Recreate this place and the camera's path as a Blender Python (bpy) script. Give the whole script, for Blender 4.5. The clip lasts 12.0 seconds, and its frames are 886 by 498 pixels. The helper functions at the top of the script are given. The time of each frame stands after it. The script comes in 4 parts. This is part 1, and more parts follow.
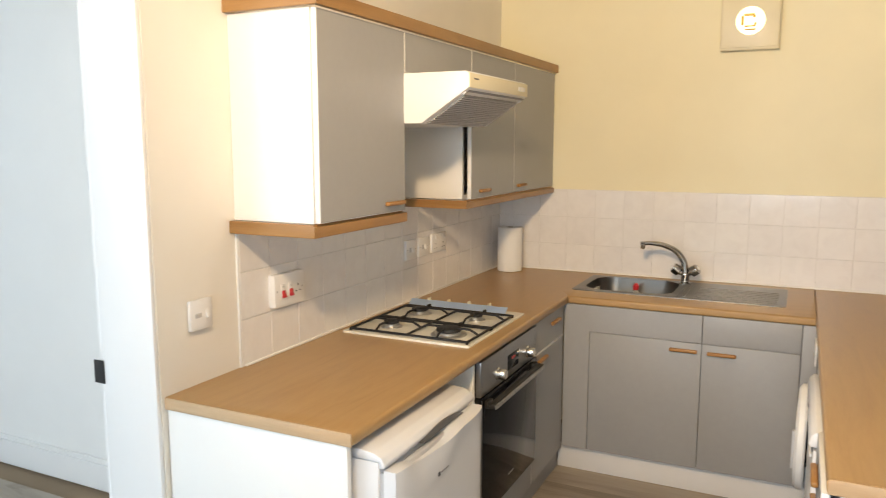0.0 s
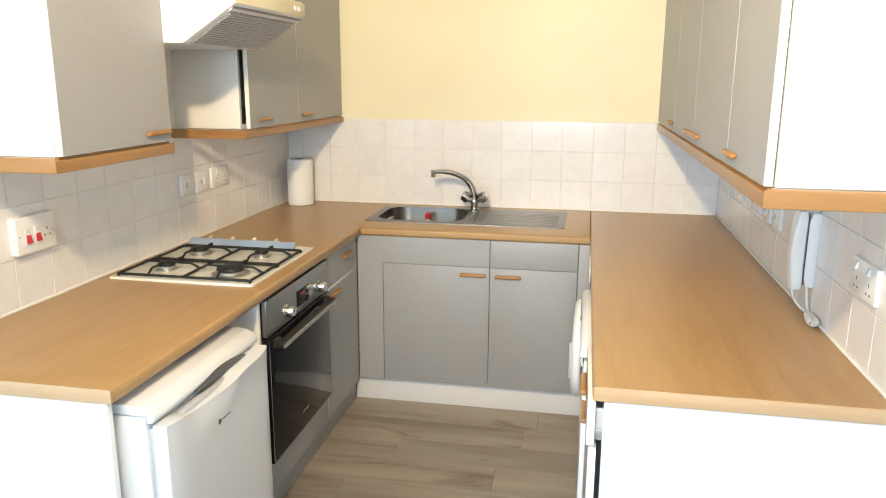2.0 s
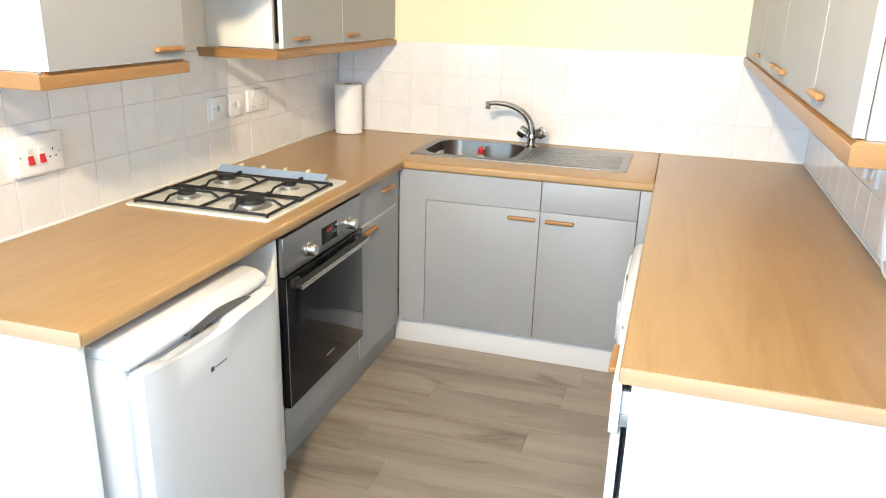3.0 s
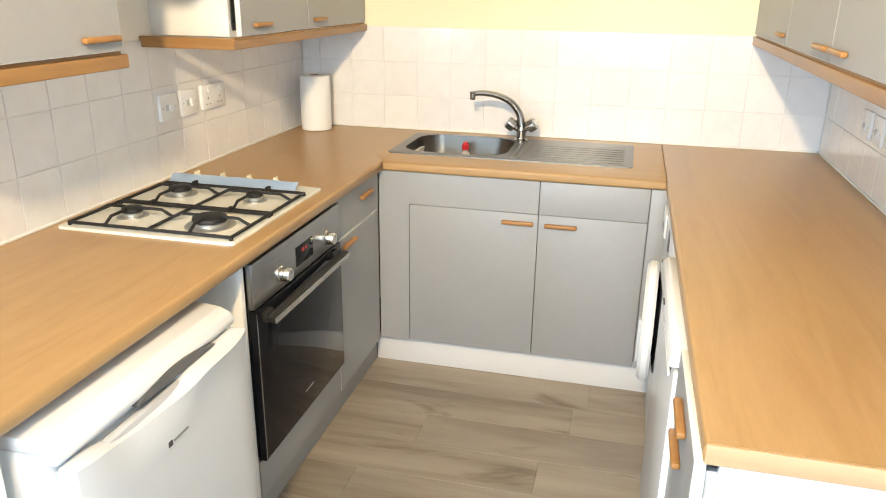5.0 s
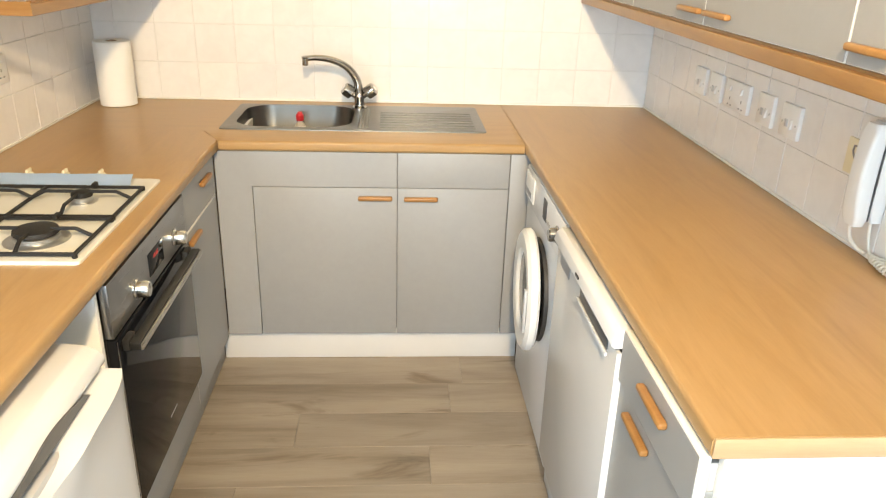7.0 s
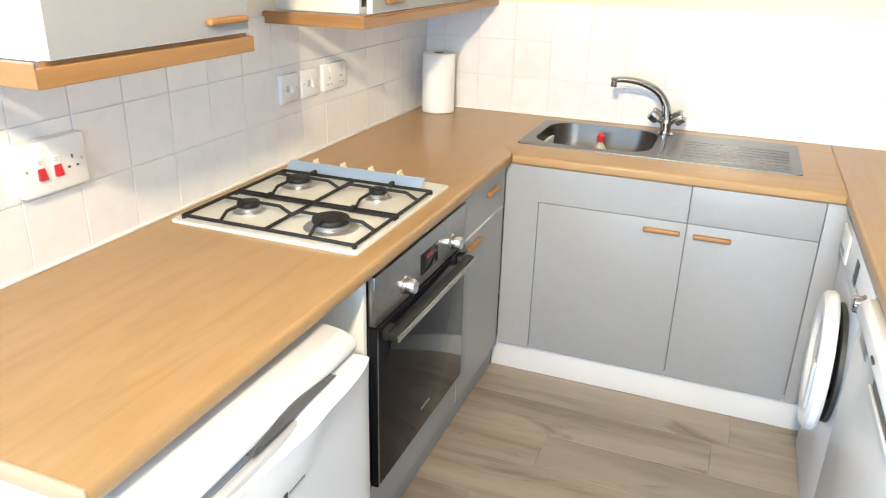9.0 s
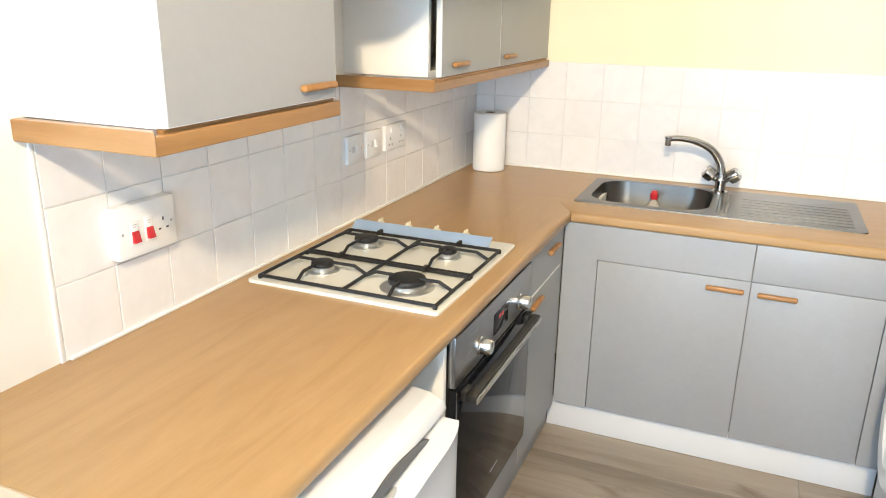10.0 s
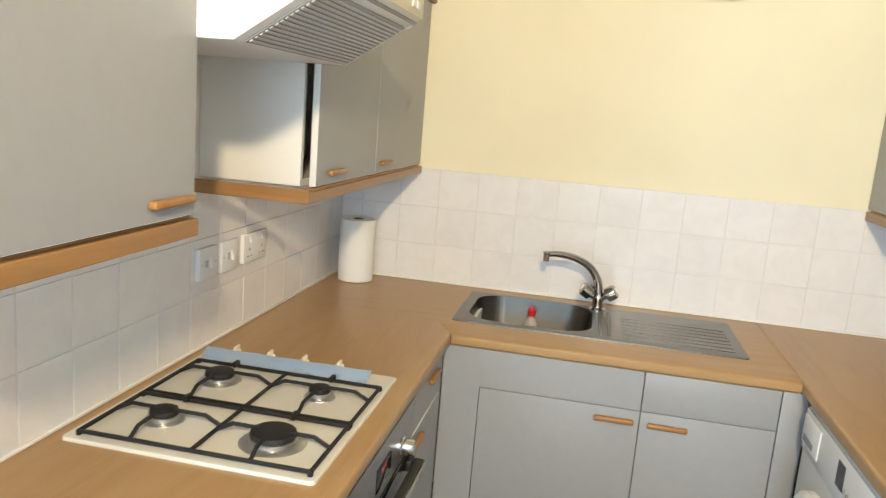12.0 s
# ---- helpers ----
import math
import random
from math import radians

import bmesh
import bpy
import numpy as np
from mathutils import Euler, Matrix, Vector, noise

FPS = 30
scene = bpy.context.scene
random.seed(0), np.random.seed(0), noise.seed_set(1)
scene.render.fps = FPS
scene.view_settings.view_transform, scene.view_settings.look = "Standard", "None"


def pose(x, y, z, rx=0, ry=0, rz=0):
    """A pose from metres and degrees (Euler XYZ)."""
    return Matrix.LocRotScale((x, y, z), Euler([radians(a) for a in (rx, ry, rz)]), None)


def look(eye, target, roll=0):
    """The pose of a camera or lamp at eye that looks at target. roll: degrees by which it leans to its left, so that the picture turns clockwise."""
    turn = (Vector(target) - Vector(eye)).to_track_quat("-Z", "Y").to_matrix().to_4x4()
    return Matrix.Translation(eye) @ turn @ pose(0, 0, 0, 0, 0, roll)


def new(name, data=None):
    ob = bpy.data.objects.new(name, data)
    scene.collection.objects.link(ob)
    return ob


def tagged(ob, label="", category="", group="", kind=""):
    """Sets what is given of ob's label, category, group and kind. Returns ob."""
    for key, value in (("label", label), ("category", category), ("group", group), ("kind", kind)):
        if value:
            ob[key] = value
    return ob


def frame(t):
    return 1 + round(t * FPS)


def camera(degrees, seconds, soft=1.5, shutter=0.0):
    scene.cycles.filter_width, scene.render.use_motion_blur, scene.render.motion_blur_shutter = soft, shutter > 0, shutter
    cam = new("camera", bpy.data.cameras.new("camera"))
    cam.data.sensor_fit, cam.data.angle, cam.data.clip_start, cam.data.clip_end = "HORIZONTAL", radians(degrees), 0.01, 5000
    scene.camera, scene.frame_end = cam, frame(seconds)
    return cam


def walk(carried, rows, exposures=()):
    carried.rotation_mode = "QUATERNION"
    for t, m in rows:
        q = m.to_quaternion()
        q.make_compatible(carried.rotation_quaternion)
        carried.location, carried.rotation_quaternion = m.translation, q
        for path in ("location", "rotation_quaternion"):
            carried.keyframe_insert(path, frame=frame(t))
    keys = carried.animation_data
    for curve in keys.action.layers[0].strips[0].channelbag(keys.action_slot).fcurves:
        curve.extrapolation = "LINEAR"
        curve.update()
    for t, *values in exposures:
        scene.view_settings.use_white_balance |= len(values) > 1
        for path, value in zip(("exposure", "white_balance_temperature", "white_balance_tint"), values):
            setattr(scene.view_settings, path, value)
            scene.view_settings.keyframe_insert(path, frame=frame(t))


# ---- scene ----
cam = camera(61.7, 12.0, soft=1.0, shutter=0.2)
PATH = [
    (0, (1.586, -3.956, 1.578), (0.725, -2.173, 1.299), -0.0),
    (0.5, (1.601, -3.921, 1.578), (0.968, -2.046, 1.288), -0.1),
    (1, (1.606, -3.9, 1.573), (1.123, -1.983, 1.27), 0.1),
    (1.5, (1.611, -3.882, 1.56), (1.212, -1.955, 1.203), -0.2),
    (2, (1.629, -3.847, 1.549), (1.267, -1.933, 1.099), 0.3),
    (2.5, (1.674, -3.704, 1.541), (1.221, -1.839, 0.975), 0.7),
    (3, (1.715, -3.571, 1.525), (1.164, -1.755, 0.893), 1.6),
    (3.2, (1.702, -3.545, 1.521), (1.138, -1.739, 0.871), 1.9),
    (5, (1.516, -3.253, 1.503), (1.068, -1.421, 0.836), 0.8),
    (5.5, (1.464, -3.175, 1.49), (1.087, -1.331, 0.815), 2.6),
    (6, (1.263, -3.129, 1.517), (1.276, -1.254, 0.821), 0.6),
    (6.5, (1.194, -3.111, 1.514), (1.382, -1.255, 0.792), 1.5),
    (7, (1.217, -3.09, 1.51), (1.351, -1.247, 0.746), 1.9),
    (7.2, (1.242, -3.072, 1.51), (1.207, -1.243, 0.7), 1.9),
    (8.8, (1.313, -3.017, 1.522), (0.696, -1.28, 0.746), 1.8),
    (9, (1.318, -3.026, 1.523), (0.646, -1.298, 0.773), 1.5),
    (9.5, (1.255, -3.039, 1.533), (0.478, -1.326, 0.854), 1.2),
    (10, (1.181, -3.076, 1.536), (0.445, -1.322, 0.92), 1.0),
    (10.5, (1.105, -3.117, 1.542), (0.452, -1.314, 0.976), 1.2),
    (11, (1.049, -3.114, 1.544), (0.407, -1.285, 1.049), 1.3),
    (11.5, (1.038, -3.007, 1.541), (0.468, -1.136, 1.125), 2.0),
    (12, (1.001, -2.836, 1.562), (0.632, -0.904, 1.197), 4.7),
]
walk(cam, [(t, look(eye, target, roll)) for t, eye, target, roll in PATH], [
    (0, -0.88, 7900, 17), (0.5, -0.74, 7350, 13), (1.0, -0.66, 7150, 11), (1.5, -0.58, 7150, 11), (2.0, -0.38, 7000, 11), (2.5, -0.14, 6550, 11), (3, 0.0, 6400, 11),
    (5, -0.03, 6900, 11), (5.5, -0.06, 7000, 11), (6.5, -0.06, 8000, 13), (7.2, 0.0, 7300, 11), (9, 0.14, 6200, 11), (10.5, -0.03, 6400, 11), (11.5, -0.22, 6600, 10), (12, -0.5, 6650, 9)])

# ---------------------------------------------------------------- light
world = bpy.data.worlds.new("sky")
scene.world = world
world.use_nodes = True
wn = world.node_tree.nodes
sky = wn.new("ShaderNodeTexSky")
sky.sky_type, sky.sun_disc = "NISHITA", False
sky.sun_elevation, sky.sun_rotation = radians(61), radians(184)
wn["Background"].inputs["Strength"].default_value = 0.12
world.node_tree.links.new(sky.outputs[0], wn["Background"].inputs["Color"])

# main sizes of the kitchen, in metres
XR, YB, YS, XL = 2.312, 0.09, -6.4, -2.6      # right wall, sink wall, window wall, hall end
TOP = 0.87                                   # worktop height
CEIL = 2.55
XW = -0.001                                  # face of the partition behind the hob
WIN = (0.6, 2.0, 0.95, 2.25)               # x from, to; z from, to


def area_lamp(name, m, sx, sy, watts, colour):
    d = bpy.data.lights.new(name, "AREA")
    d.shape, d.size, d.size_y, d.energy, d.color = "RECTANGLE", sx, sy, watts, colour
    ob = new(name, d)
    ob.matrix_world = m
    return ob


area_lamp("window_daylight", look((1.3, YS + 0.02, 1.6), (1.3, 0, 1.3)), 1.35, 1.25, 112, (0.54, 0.76, 1.0))
# Fill lamp at an unseen second window, added to brighten the hall wall.
area_lamp("hall_fill_daylight", look((-1.35, YS + 0.02, 1.6), (-1.35, 0, 1.3)), 1.25, 1.25, 158, (0.54, 0.76, 1.0))
LAMP = Vector((1.24, -3.7, 2.42))            # the spotlight under the ceiling
spot = bpy.data.lights.new("spotlight_beam", "SPOT")
spot.energy, spot.color, spot.shadow_soft_size = 445, (1.0, 0.79, 0.50), 0.075
spot.spot_size, spot.spot_blend = radians(130), 1.0
new("spotlight_beam", spot).matrix_world = look(LAMP, (1.2, 0.0, 1.95))

sun_data = bpy.data.lights.new("sun", "SUN")
sun_data.energy, sun_data.angle, sun_data.color = 2.5, radians(0.6), (1.0, 0.95, 0.87)
new("sun", sun_data).matrix_world = look((0.6, -9, 6), (0.85, -5.7, 0))

# ---------------------------------------------------------------- materials
def socket_set(node, name, value):
    node.inputs[name].default_value = value


class Mat:
    """A principled material with helpers for procedural nodes."""

    def __init__(self, name, colour, rough=0.5, metal=0.0):
        self.m = bpy.data.materials.new(name)
        self.m.use_nodes = True
        self.t = self.m.node_tree
        self.b = self.t.nodes["Principled BSDF"]
        self.b.inputs["Base Color"].default_value = (*colour, 1)
        self.b.inputs["Roughness"].default_value = rough
        self.b.inputs["Metallic"].default_value = metal
        self.col = None

    def node(self, kind, **values):
        n = self.t.nodes.new(kind)
        for k, v in values.items():
            n.inputs[k.replace("_", " ")].default_value = v
        return n

    def link(self, a, b):
        self.t.links.new(a, b)

    def coords(self, scale=(1, 1, 1), spread=0.0):
        """World position, scaled; spread shifts it at random per object."""
        g = self.node("ShaderNodeNewGeometry")
        out = g.outputs["Position"]
        if spread:
            info = self.node("ShaderNodeObjectInfo")
            mul = self.node("ShaderNodeMath")
            mul.operation = "MULTIPLY"
            mul.inputs[1].default_value = spread
            self.link(info.outputs["Random"], mul.inputs[0])
            add = self.node("ShaderNodeVectorMath")
            add.operation = "ADD"
            self.link(out, add.inputs[0])
            self.link(mul.outputs[0], add.inputs[1])
            out = add.outputs[0]
        mp = self.node("ShaderNodeMapping")
        mp.inputs["Scale"].default_value = scale
        self.link(out, mp.inputs["Vector"])
        return mp.outputs[0]

    def noise(self, vec, scale, detail=3.0, rough=0.55, distort=0.0):
        n = self.node("ShaderNodeTexNoise", Scale=scale, Detail=detail, Roughness=rough, Distortion=distort)
        self.link(vec, n.inputs["Vector"])
        return n.outputs["Fac"]

    def ramp(self, fac, stops):
        r = self.node("ShaderNodeValToRGB")
        el = r.color_ramp.elements
        while len(el) < len(stops):
            el.new(0.5)
        for e, (p, c) in zip(el, stops):
            e.position, e.color = p, (*c, 1)
        self.link(fac, r.inputs["Fac"])
        return r.outputs["Color"]

    def mix(self, fac, a, b, mode="MIX"):
        n = self.node("ShaderNodeMix")
        n.data_type, n.blend_type = "RGBA", mode
        for sock, v in ((n.inputs[0], fac), (n.inputs[6], a), (n.inputs[7], b)):
            if isinstance(v, (int, float)):
                sock.default_value = v
            elif isinstance(v, tuple):
                sock.default_value = (*v, 1)
            else:
                self.link(v, sock)
        return n.outputs[2]

    def base(self, colour):
        self.link(colour, self.b.inputs["Base Color"])
        return self

    def rough(self, fac, lo, hi):
        mr = self.node("ShaderNodeMapRange")
        mr.inputs["To Min"].default_value, mr.inputs["To Max"].default_value = lo, hi
        self.link(fac, mr.inputs["Value"])
        self.link(mr.outputs[0], self.b.inputs["Roughness"])
        return self

    def bump(self, fac, strength, distance=0.002):
        bp = self.node("ShaderNodeBump", Strength=strength, Distance=distance)
        self.link(fac, bp.inputs["Height"])
        self.link(bp.outputs[0], self.b.inputs["Normal"])
        return self


def simple(name, colour, rough, metal=0.0, vary=0.06, grain=60.0, bump=0.08):
    """One colour with slight blotches and a fine relief."""
    k = Mat(name, colour, rough, metal)
    v = k.coords()
    big, fine = k.noise(v, 3.0, 4.0), k.noise(v, grain, 3.0)
    dark = tuple(c * (1 - vary) for c in colour)
    lite = tuple(min(1, c * (1 + vary * 0.6)) for c in colour)
    c = k.ramp(big, [(0.3, dark), (0.7, lite)])
    spread = 0.06 if bump > 0.05 else 0.01
    k.base(c).rough(fine, max(0.02, rough - spread), min(1, rough + spread))
    if bump:
        k.bump(fine, bump, 0.001)
    return k.m


def wood_laminate(name, along, light, dark, streak):
    """Beech-effect laminate: fine pores and broad soft figure along x or y."""
    k = Mat(name, light, 0.32)
    sc = (1, 14, 14) if along == "x" else (14, 1, 14)
    v = k.coords(sc)
    figure = k.noise(k.coords((0.8, 7.0, 7) if along == "x" else (7.0, 0.8, 7)), 2.0, 6.0, 0.62, 1.6)
    pores = k.noise(v, 16.0, 4.0, 0.7)
    c = k.ramp(figure, [(0.25, dark), (0.5, light), (0.75, streak)])
    c = k.mix(0.15, c, k.ramp(pores, [(0.35, tuple(x * 0.85 for x in dark)), (0.6, light)]))
    k.base(c).rough(figure, 0.26, 0.4).bump(pores, 0.05, 0.0006)
    return k.m


M = {}
M["worktop_y"] = wood_laminate("beech_laminate_run", "y", (0.420, 0.256, 0.112), (0.355, 0.207, 0.083), (0.465, 0.292, 0.138))
M["worktop_x"] = wood_laminate("beech_laminate_sink", "x", (0.420, 0.256, 0.112), (0.355, 0.207, 0.083), (0.465, 0.292, 0.138))
M["edging"] = wood_laminate("beech_edging", "x", (0.54, 0.37, 0.225), (0.48, 0.315, 0.18), (0.58, 0.42, 0.27))
M["oak"] = wood_laminate("oak_rail", "y", (0.33, 0.172, 0.062), (0.25, 0.12, 0.038), (0.385, 0.212, 0.082))
M["handle"] = wood_laminate("oak_handle", "x", (0.38, 0.185, 0.06), (0.29, 0.13, 0.036), (0.44, 0.228, 0.082))


def melamine():
    """Grey board with a faint printed mottle and an orange-peel relief."""
    k = Mat("grey_melamine", (0.335, 0.34, 0.345), 0.42)
    v = k.coords()
    big, mottle, peel = k.noise(v, 2.0, 4.0), k.noise(v, 38.0, 4.0, 0.65, 0.4), k.noise(v, 210.0, 2.0)
    c = k.ramp(big, [(0.3, (0.325, 0.33, 0.336)), (0.7, (0.348, 0.353, 0.358))])
    c = k.mix(1.0, c, k.ramp(mottle, [(0.35, (0.985, 0.985, 0.985)), (0.62, (1.015, 1.015, 1.015))]), "MULTIPLY")
    k.base(c).rough(mottle, 0.38, 0.48).bump(peel, 0.10, 0.0006)
    return k.m


M["grey"] = melamine()
M["white_board"] = simple("white_melamine", (0.80, 0.80, 0.78), 0.38, vary=0.02, grain=150, bump=0.03)
M["plinth"] = simple("white_plinth", (0.74, 0.74, 0.74), 0.4, vary=0.05, grain=40, bump=0.04)
M["paint"] = simple("cream_wall_paint", (0.82, 0.762, 0.555), 0.75, vary=0.03, grain=90, bump=0.12)
M["pale_paint"] = simple("off_white_wall_paint", (0.80, 0.765, 0.695), 0.7, vary=0.03, grain=90, bump=0.12)
M["white_paint"] = simple("white_wall_paint", (0.80, 0.80, 0.78), 0.6, vary=0.02, grain=90, bump=0.1)
M["gloss_paint"] = simple("white_gloss_paint", (0.80, 0.80, 0.79), 0.3, vary=0.02, grain=30, bump=0.05)
M["ceiling"] = simple("ceiling_paint", (0.82, 0.81, 0.78), 0.9, vary=0.02, grain=120, bump=0.1)
M["grout"] = simple("tile_grout", (0.72, 0.705, 0.68), 0.85, vary=0.08, grain=90, bump=0.1)
M["sealant"] = simple("white_sealant", (0.84, 0.82, 0.78), 0.4, vary=0.1, grain=30, bump=0.05)
M["white_plastic"] = simple("white_plastic", (0.80, 0.80, 0.79), 0.28, vary=0.02, grain=50, bump=0.0)
M["appliance"] = simple("white_enamel", (0.72, 0.735, 0.76), 0.22, vary=0.02, grain=250, bump=0.03)
# White enamel greyed: shade and reflection on the dishwasher front put into colour.
M["shaded_door"] = simple("shaded_white_enamel", (0.60, 0.60, 0.60), 0.24, vary=0.03, grain=250, bump=0.03)
M["cream_plastic"] = simple("aged_cream_plastic", (0.76, 0.69, 0.50), 0.35, vary=0.06, grain=40, bump=0.02)
M["hob"] = simple("cream_hob_enamel", (0.72, 0.70, 0.62), 0.25, vary=0.06, grain=30, bump=0.02)
M["dark_gap"] = simple("dark_plastic_and_gap", (0.02, 0.02, 0.02), 0.5, vary=0.2, grain=60, bump=0.05)
M["iron"] = simple("black_enamelled_iron", (0.011, 0.010, 0.010), 0.6, vary=0.3, grain=160, bump=0.2)
M["alu"] = simple("burner_aluminium", (0.52, 0.52, 0.51), 0.36, 0.9, vary=0.15, grain=120, bump=0.1)
M["chrome"] = simple("worn_chrome", (0.48, 0.47, 0.455), 0.12, 1.0, vary=0.12, grain=70, bump=0.03)
M["brass"] = simple("dull_brass", (0.35, 0.24, 0.06), 0.4, 0.6, vary=0.1, grain=60, bump=0.0)
M["slot"] = simple("dark_recess_grey", (0.10, 0.10, 0.10), 0.4, vary=0.06, grain=60, bump=0.02)
M["grey_plastic"] = simple("mid_grey_plastic_and_shade", (0.25, 0.25, 0.26), 0.35, vary=0.06, grain=60, bump=0.02)
M["filter_grey"] = simple("filter_grey_plastic", (0.33, 0.33, 0.33), 0.4, vary=0.06, grain=60, bump=0.02)
M["pale_grey"] = simple("pale_grey_plastic", (0.50, 0.51, 0.53), 0.35, vary=0.04, grain=60, bump=0.02)
M["red"] = simple("red_plastic", (0.55, 0.025, 0.035), 0.3, vary=0.08, grain=40, bump=0.0)
M["blue_film"] = simple("pale_blue_film", (0.52, 0.66, 0.84), 0.25, vary=0.08, grain=25, bump=0.2)
M["bottle"] = simple("pale_translucent_plastic", (0.52, 0.50, 0.47), 0.25, vary=0.05, grain=50, bump=0.0)
M["print"] = simple("dark_print", (0.06, 0.06, 0.07), 0.5, vary=0.1, grain=60, bump=0.0)
M["paper"] = simple("kitchen_paper", (0.82, 0.82, 0.80), 0.95, vary=0.02, grain=260, bump=0.4)
M["card"] = simple("brown_card", (0.28, 0.20, 0.13), 0.9, vary=0.1, grain=120, bump=0.1)
M["cord"] = simple("cream_cord", (0.74, 0.70, 0.62), 0.4, vary=0.05, grain=80, bump=0.0)
M["gasket"] = simple("dark_rubber", (0.035, 0.035, 0.037), 0.55, vary=0.2, grain=60, bump=0.1)


def steel(name, along, rough, tone):
    k = Mat(name, tone, rough, 1.0)
    v = k.coords((3, 160, 160) if along == "x" else (160, 3, 160) if along == "y" else (5, 5, 5))
    brush = k.noise(v, 4.0, 3.0, 0.6)
    blot = k.noise(k.coords(), 7.0, 5.0)
    k.base(k.ramp(blot, [(0.3, tuple(0.82 * x for x in tone)), (0.7, tone)]))
    k.rough(brush, rough - (0.1 if along else 0.02), rough + (0.12 if along else 0.04))
    if along:
        k.bump(brush, 0.08, 0.0004)
    return k.m


M["steel_x"], M["steel_y"], M["steel_bowl"] = steel("brushed_steel", "x", 0.36, (0.22, 0.214, 0.20)), steel("brushed_steel_front", "y", 0.30, (0.42, 0.42, 0.42)), steel("satin_steel", "", 0.30, (0.21, 0.204, 0.19))


def tile_material():
    k = Mat("white_glazed_tile", (0.74, 0.72, 0.70), 0.12)
    v = k.coords((1, 1, 1), 30.0)
    mottle, wave = k.noise(v, 14.0, 5.0, 0.6, 0.6), k.noise(v, 9.0, 2.0)
    c = k.ramp(mottle, [(0.30, (0.765, 0.748, 0.738)), (0.62, (0.81, 0.797, 0.785))])
    info = k.node("ShaderNodeObjectInfo")
    c = k.mix(1.0, c, k.ramp(info.outputs["Random"], [(0.0, (0.965, 0.96, 0.96)), (1.0, (1.0, 1.0, 0.995))]), "MULTIPLY")
    k.base(c).rough(mottle, 0.08, 0.18).bump(wave, 0.12, 0.003)
    return k.m


M["knob_steel"], M["strip_steel"] = steel("satin_knob_steel", "", 0.22, (0.72, 0.71, 0.69)), steel("brushed_handle_steel", "y", 0.28, (0.58, 0.57, 0.54))
M["tile"] = tile_material()


def plank_material():
    k = Mat("grey_oak_laminate_floor", (0.4, 0.33, 0.25), 0.42)
    v = k.coords((0.55, 4.2, 4.2), 40.0)
    grain = k.noise(v, 2.2, 5.0, 0.55, 0.5)
    fine = k.noise(k.coords((6, 90, 90), 40.0), 2.0, 4.0, 0.7)
    knots = k.noise(k.coords((1.2, 5.0, 5.0), 40.0), 1.3, 4.0, 0.6, 1.4)
    c = k.ramp(grain, [(0.28, (0.19, 0.158, 0.127)), (0.42, (0.30, 0.255, 0.207)), (0.56, (0.365, 0.315, 0.26)), (0.72, (0.42, 0.367, 0.307))])
    c = k.mix(0.12, c, k.ramp(fine, [(0.35, (0.26, 0.20, 0.145)), (0.6, (0.48, 0.41, 0.33))]))
    c = k.mix(1.0, c, k.ramp(knots, [(0.29, (0.60, 0.56, 0.52)), (0.42, (1.0, 1.0, 1.0))]), "MULTIPLY")
    info = k.node("ShaderNodeObjectInfo")
    c = k.mix(1.0, c, k.ramp(info.outputs["Random"], [(0.0, (0.88, 0.865, 0.85)), (1.0, (1.06, 1.04, 1.01))]), "MULTIPLY")
    k.base(c).rough(fine, 0.34, 0.5).bump(fine, 0.12, 0.0008)
    return k.m


M["plank"] = plank_material()


def glass(name, colour, rough=0.02):
    k = Mat(name, colour, rough)
    k.b.inputs["Transmission Weight"].default_value = 1.0
    k.b.inputs["IOR"].default_value = 1.45
    return k.m


M["glass"] = glass("clear_glass", (0.95, 0.97, 0.97))
k = Mat("black_oven_glass", (0.010, 0.011, 0.014), 0.06)
k.b.inputs["Specular IOR Level"].default_value = 0.14
M["oven_glass"] = k.m


def glow(name, colour, strength):
    k = Mat(name, colour, 0.4)
    k.b.inputs["Emission Color"].default_value = (*colour, 1)
    k.b.inputs["Emission Strength"].default_value = strength
    return k.m


# Emission for the overexposed lens of the box on the sink wall.
M["box_lens"] = glow("bright_box_lens", (1.0, 0.90, 0.62), 3.0)
M["red_led"] = glow("red_clock_digits", (0.6, 0.04, 0.035), 0.08)
M["ceiling_lens"] = glow("lit_ceiling_lens", (1.0, 0.80, 0.5), 3.0)

# ---------------------------------------------------------------- building helpers
ORIGIN = {}


def thing(name, base, label, category, group="", kind=""):
    """An empty at its base; its parts are given in room coordinates."""
    ob = new(name)
    ob.empty_display_size = 0.05
    ob.location = base
    ORIGIN[ob.name] = Vector(base)
    return tagged(ob, label, category, group, kind)


def part(name, bm, material, parent=None, label="", smooth=True):
    """One mesh object out of a bmesh in room coordinates, under a thing or a part."""
    me = bpy.data.meshes.new(name)
    o = ORIGIN[parent.name] if parent else Vector((0, 0, 0))
    if o.length:
        bmesh.ops.translate(bm, verts=bm.verts, vec=-o)
    bmesh.ops.recalc_face_normals(bm, faces=bm.faces)
    bm.to_mesh(me)
    bm.free()
    me.materials.append(material)
    if smooth:
        me.shade_smooth()
        me.set_sharp_from_angle(angle=radians(38))
    ob = new(name, me)
    ORIGIN[ob.name] = o
    if parent:
        ob.parent = parent
    if label:
        tagged(ob, label)
    return ob


def structure(name, bm, material, label, category):
    return tagged(part(name, bm, material), label, category, kind="structure")


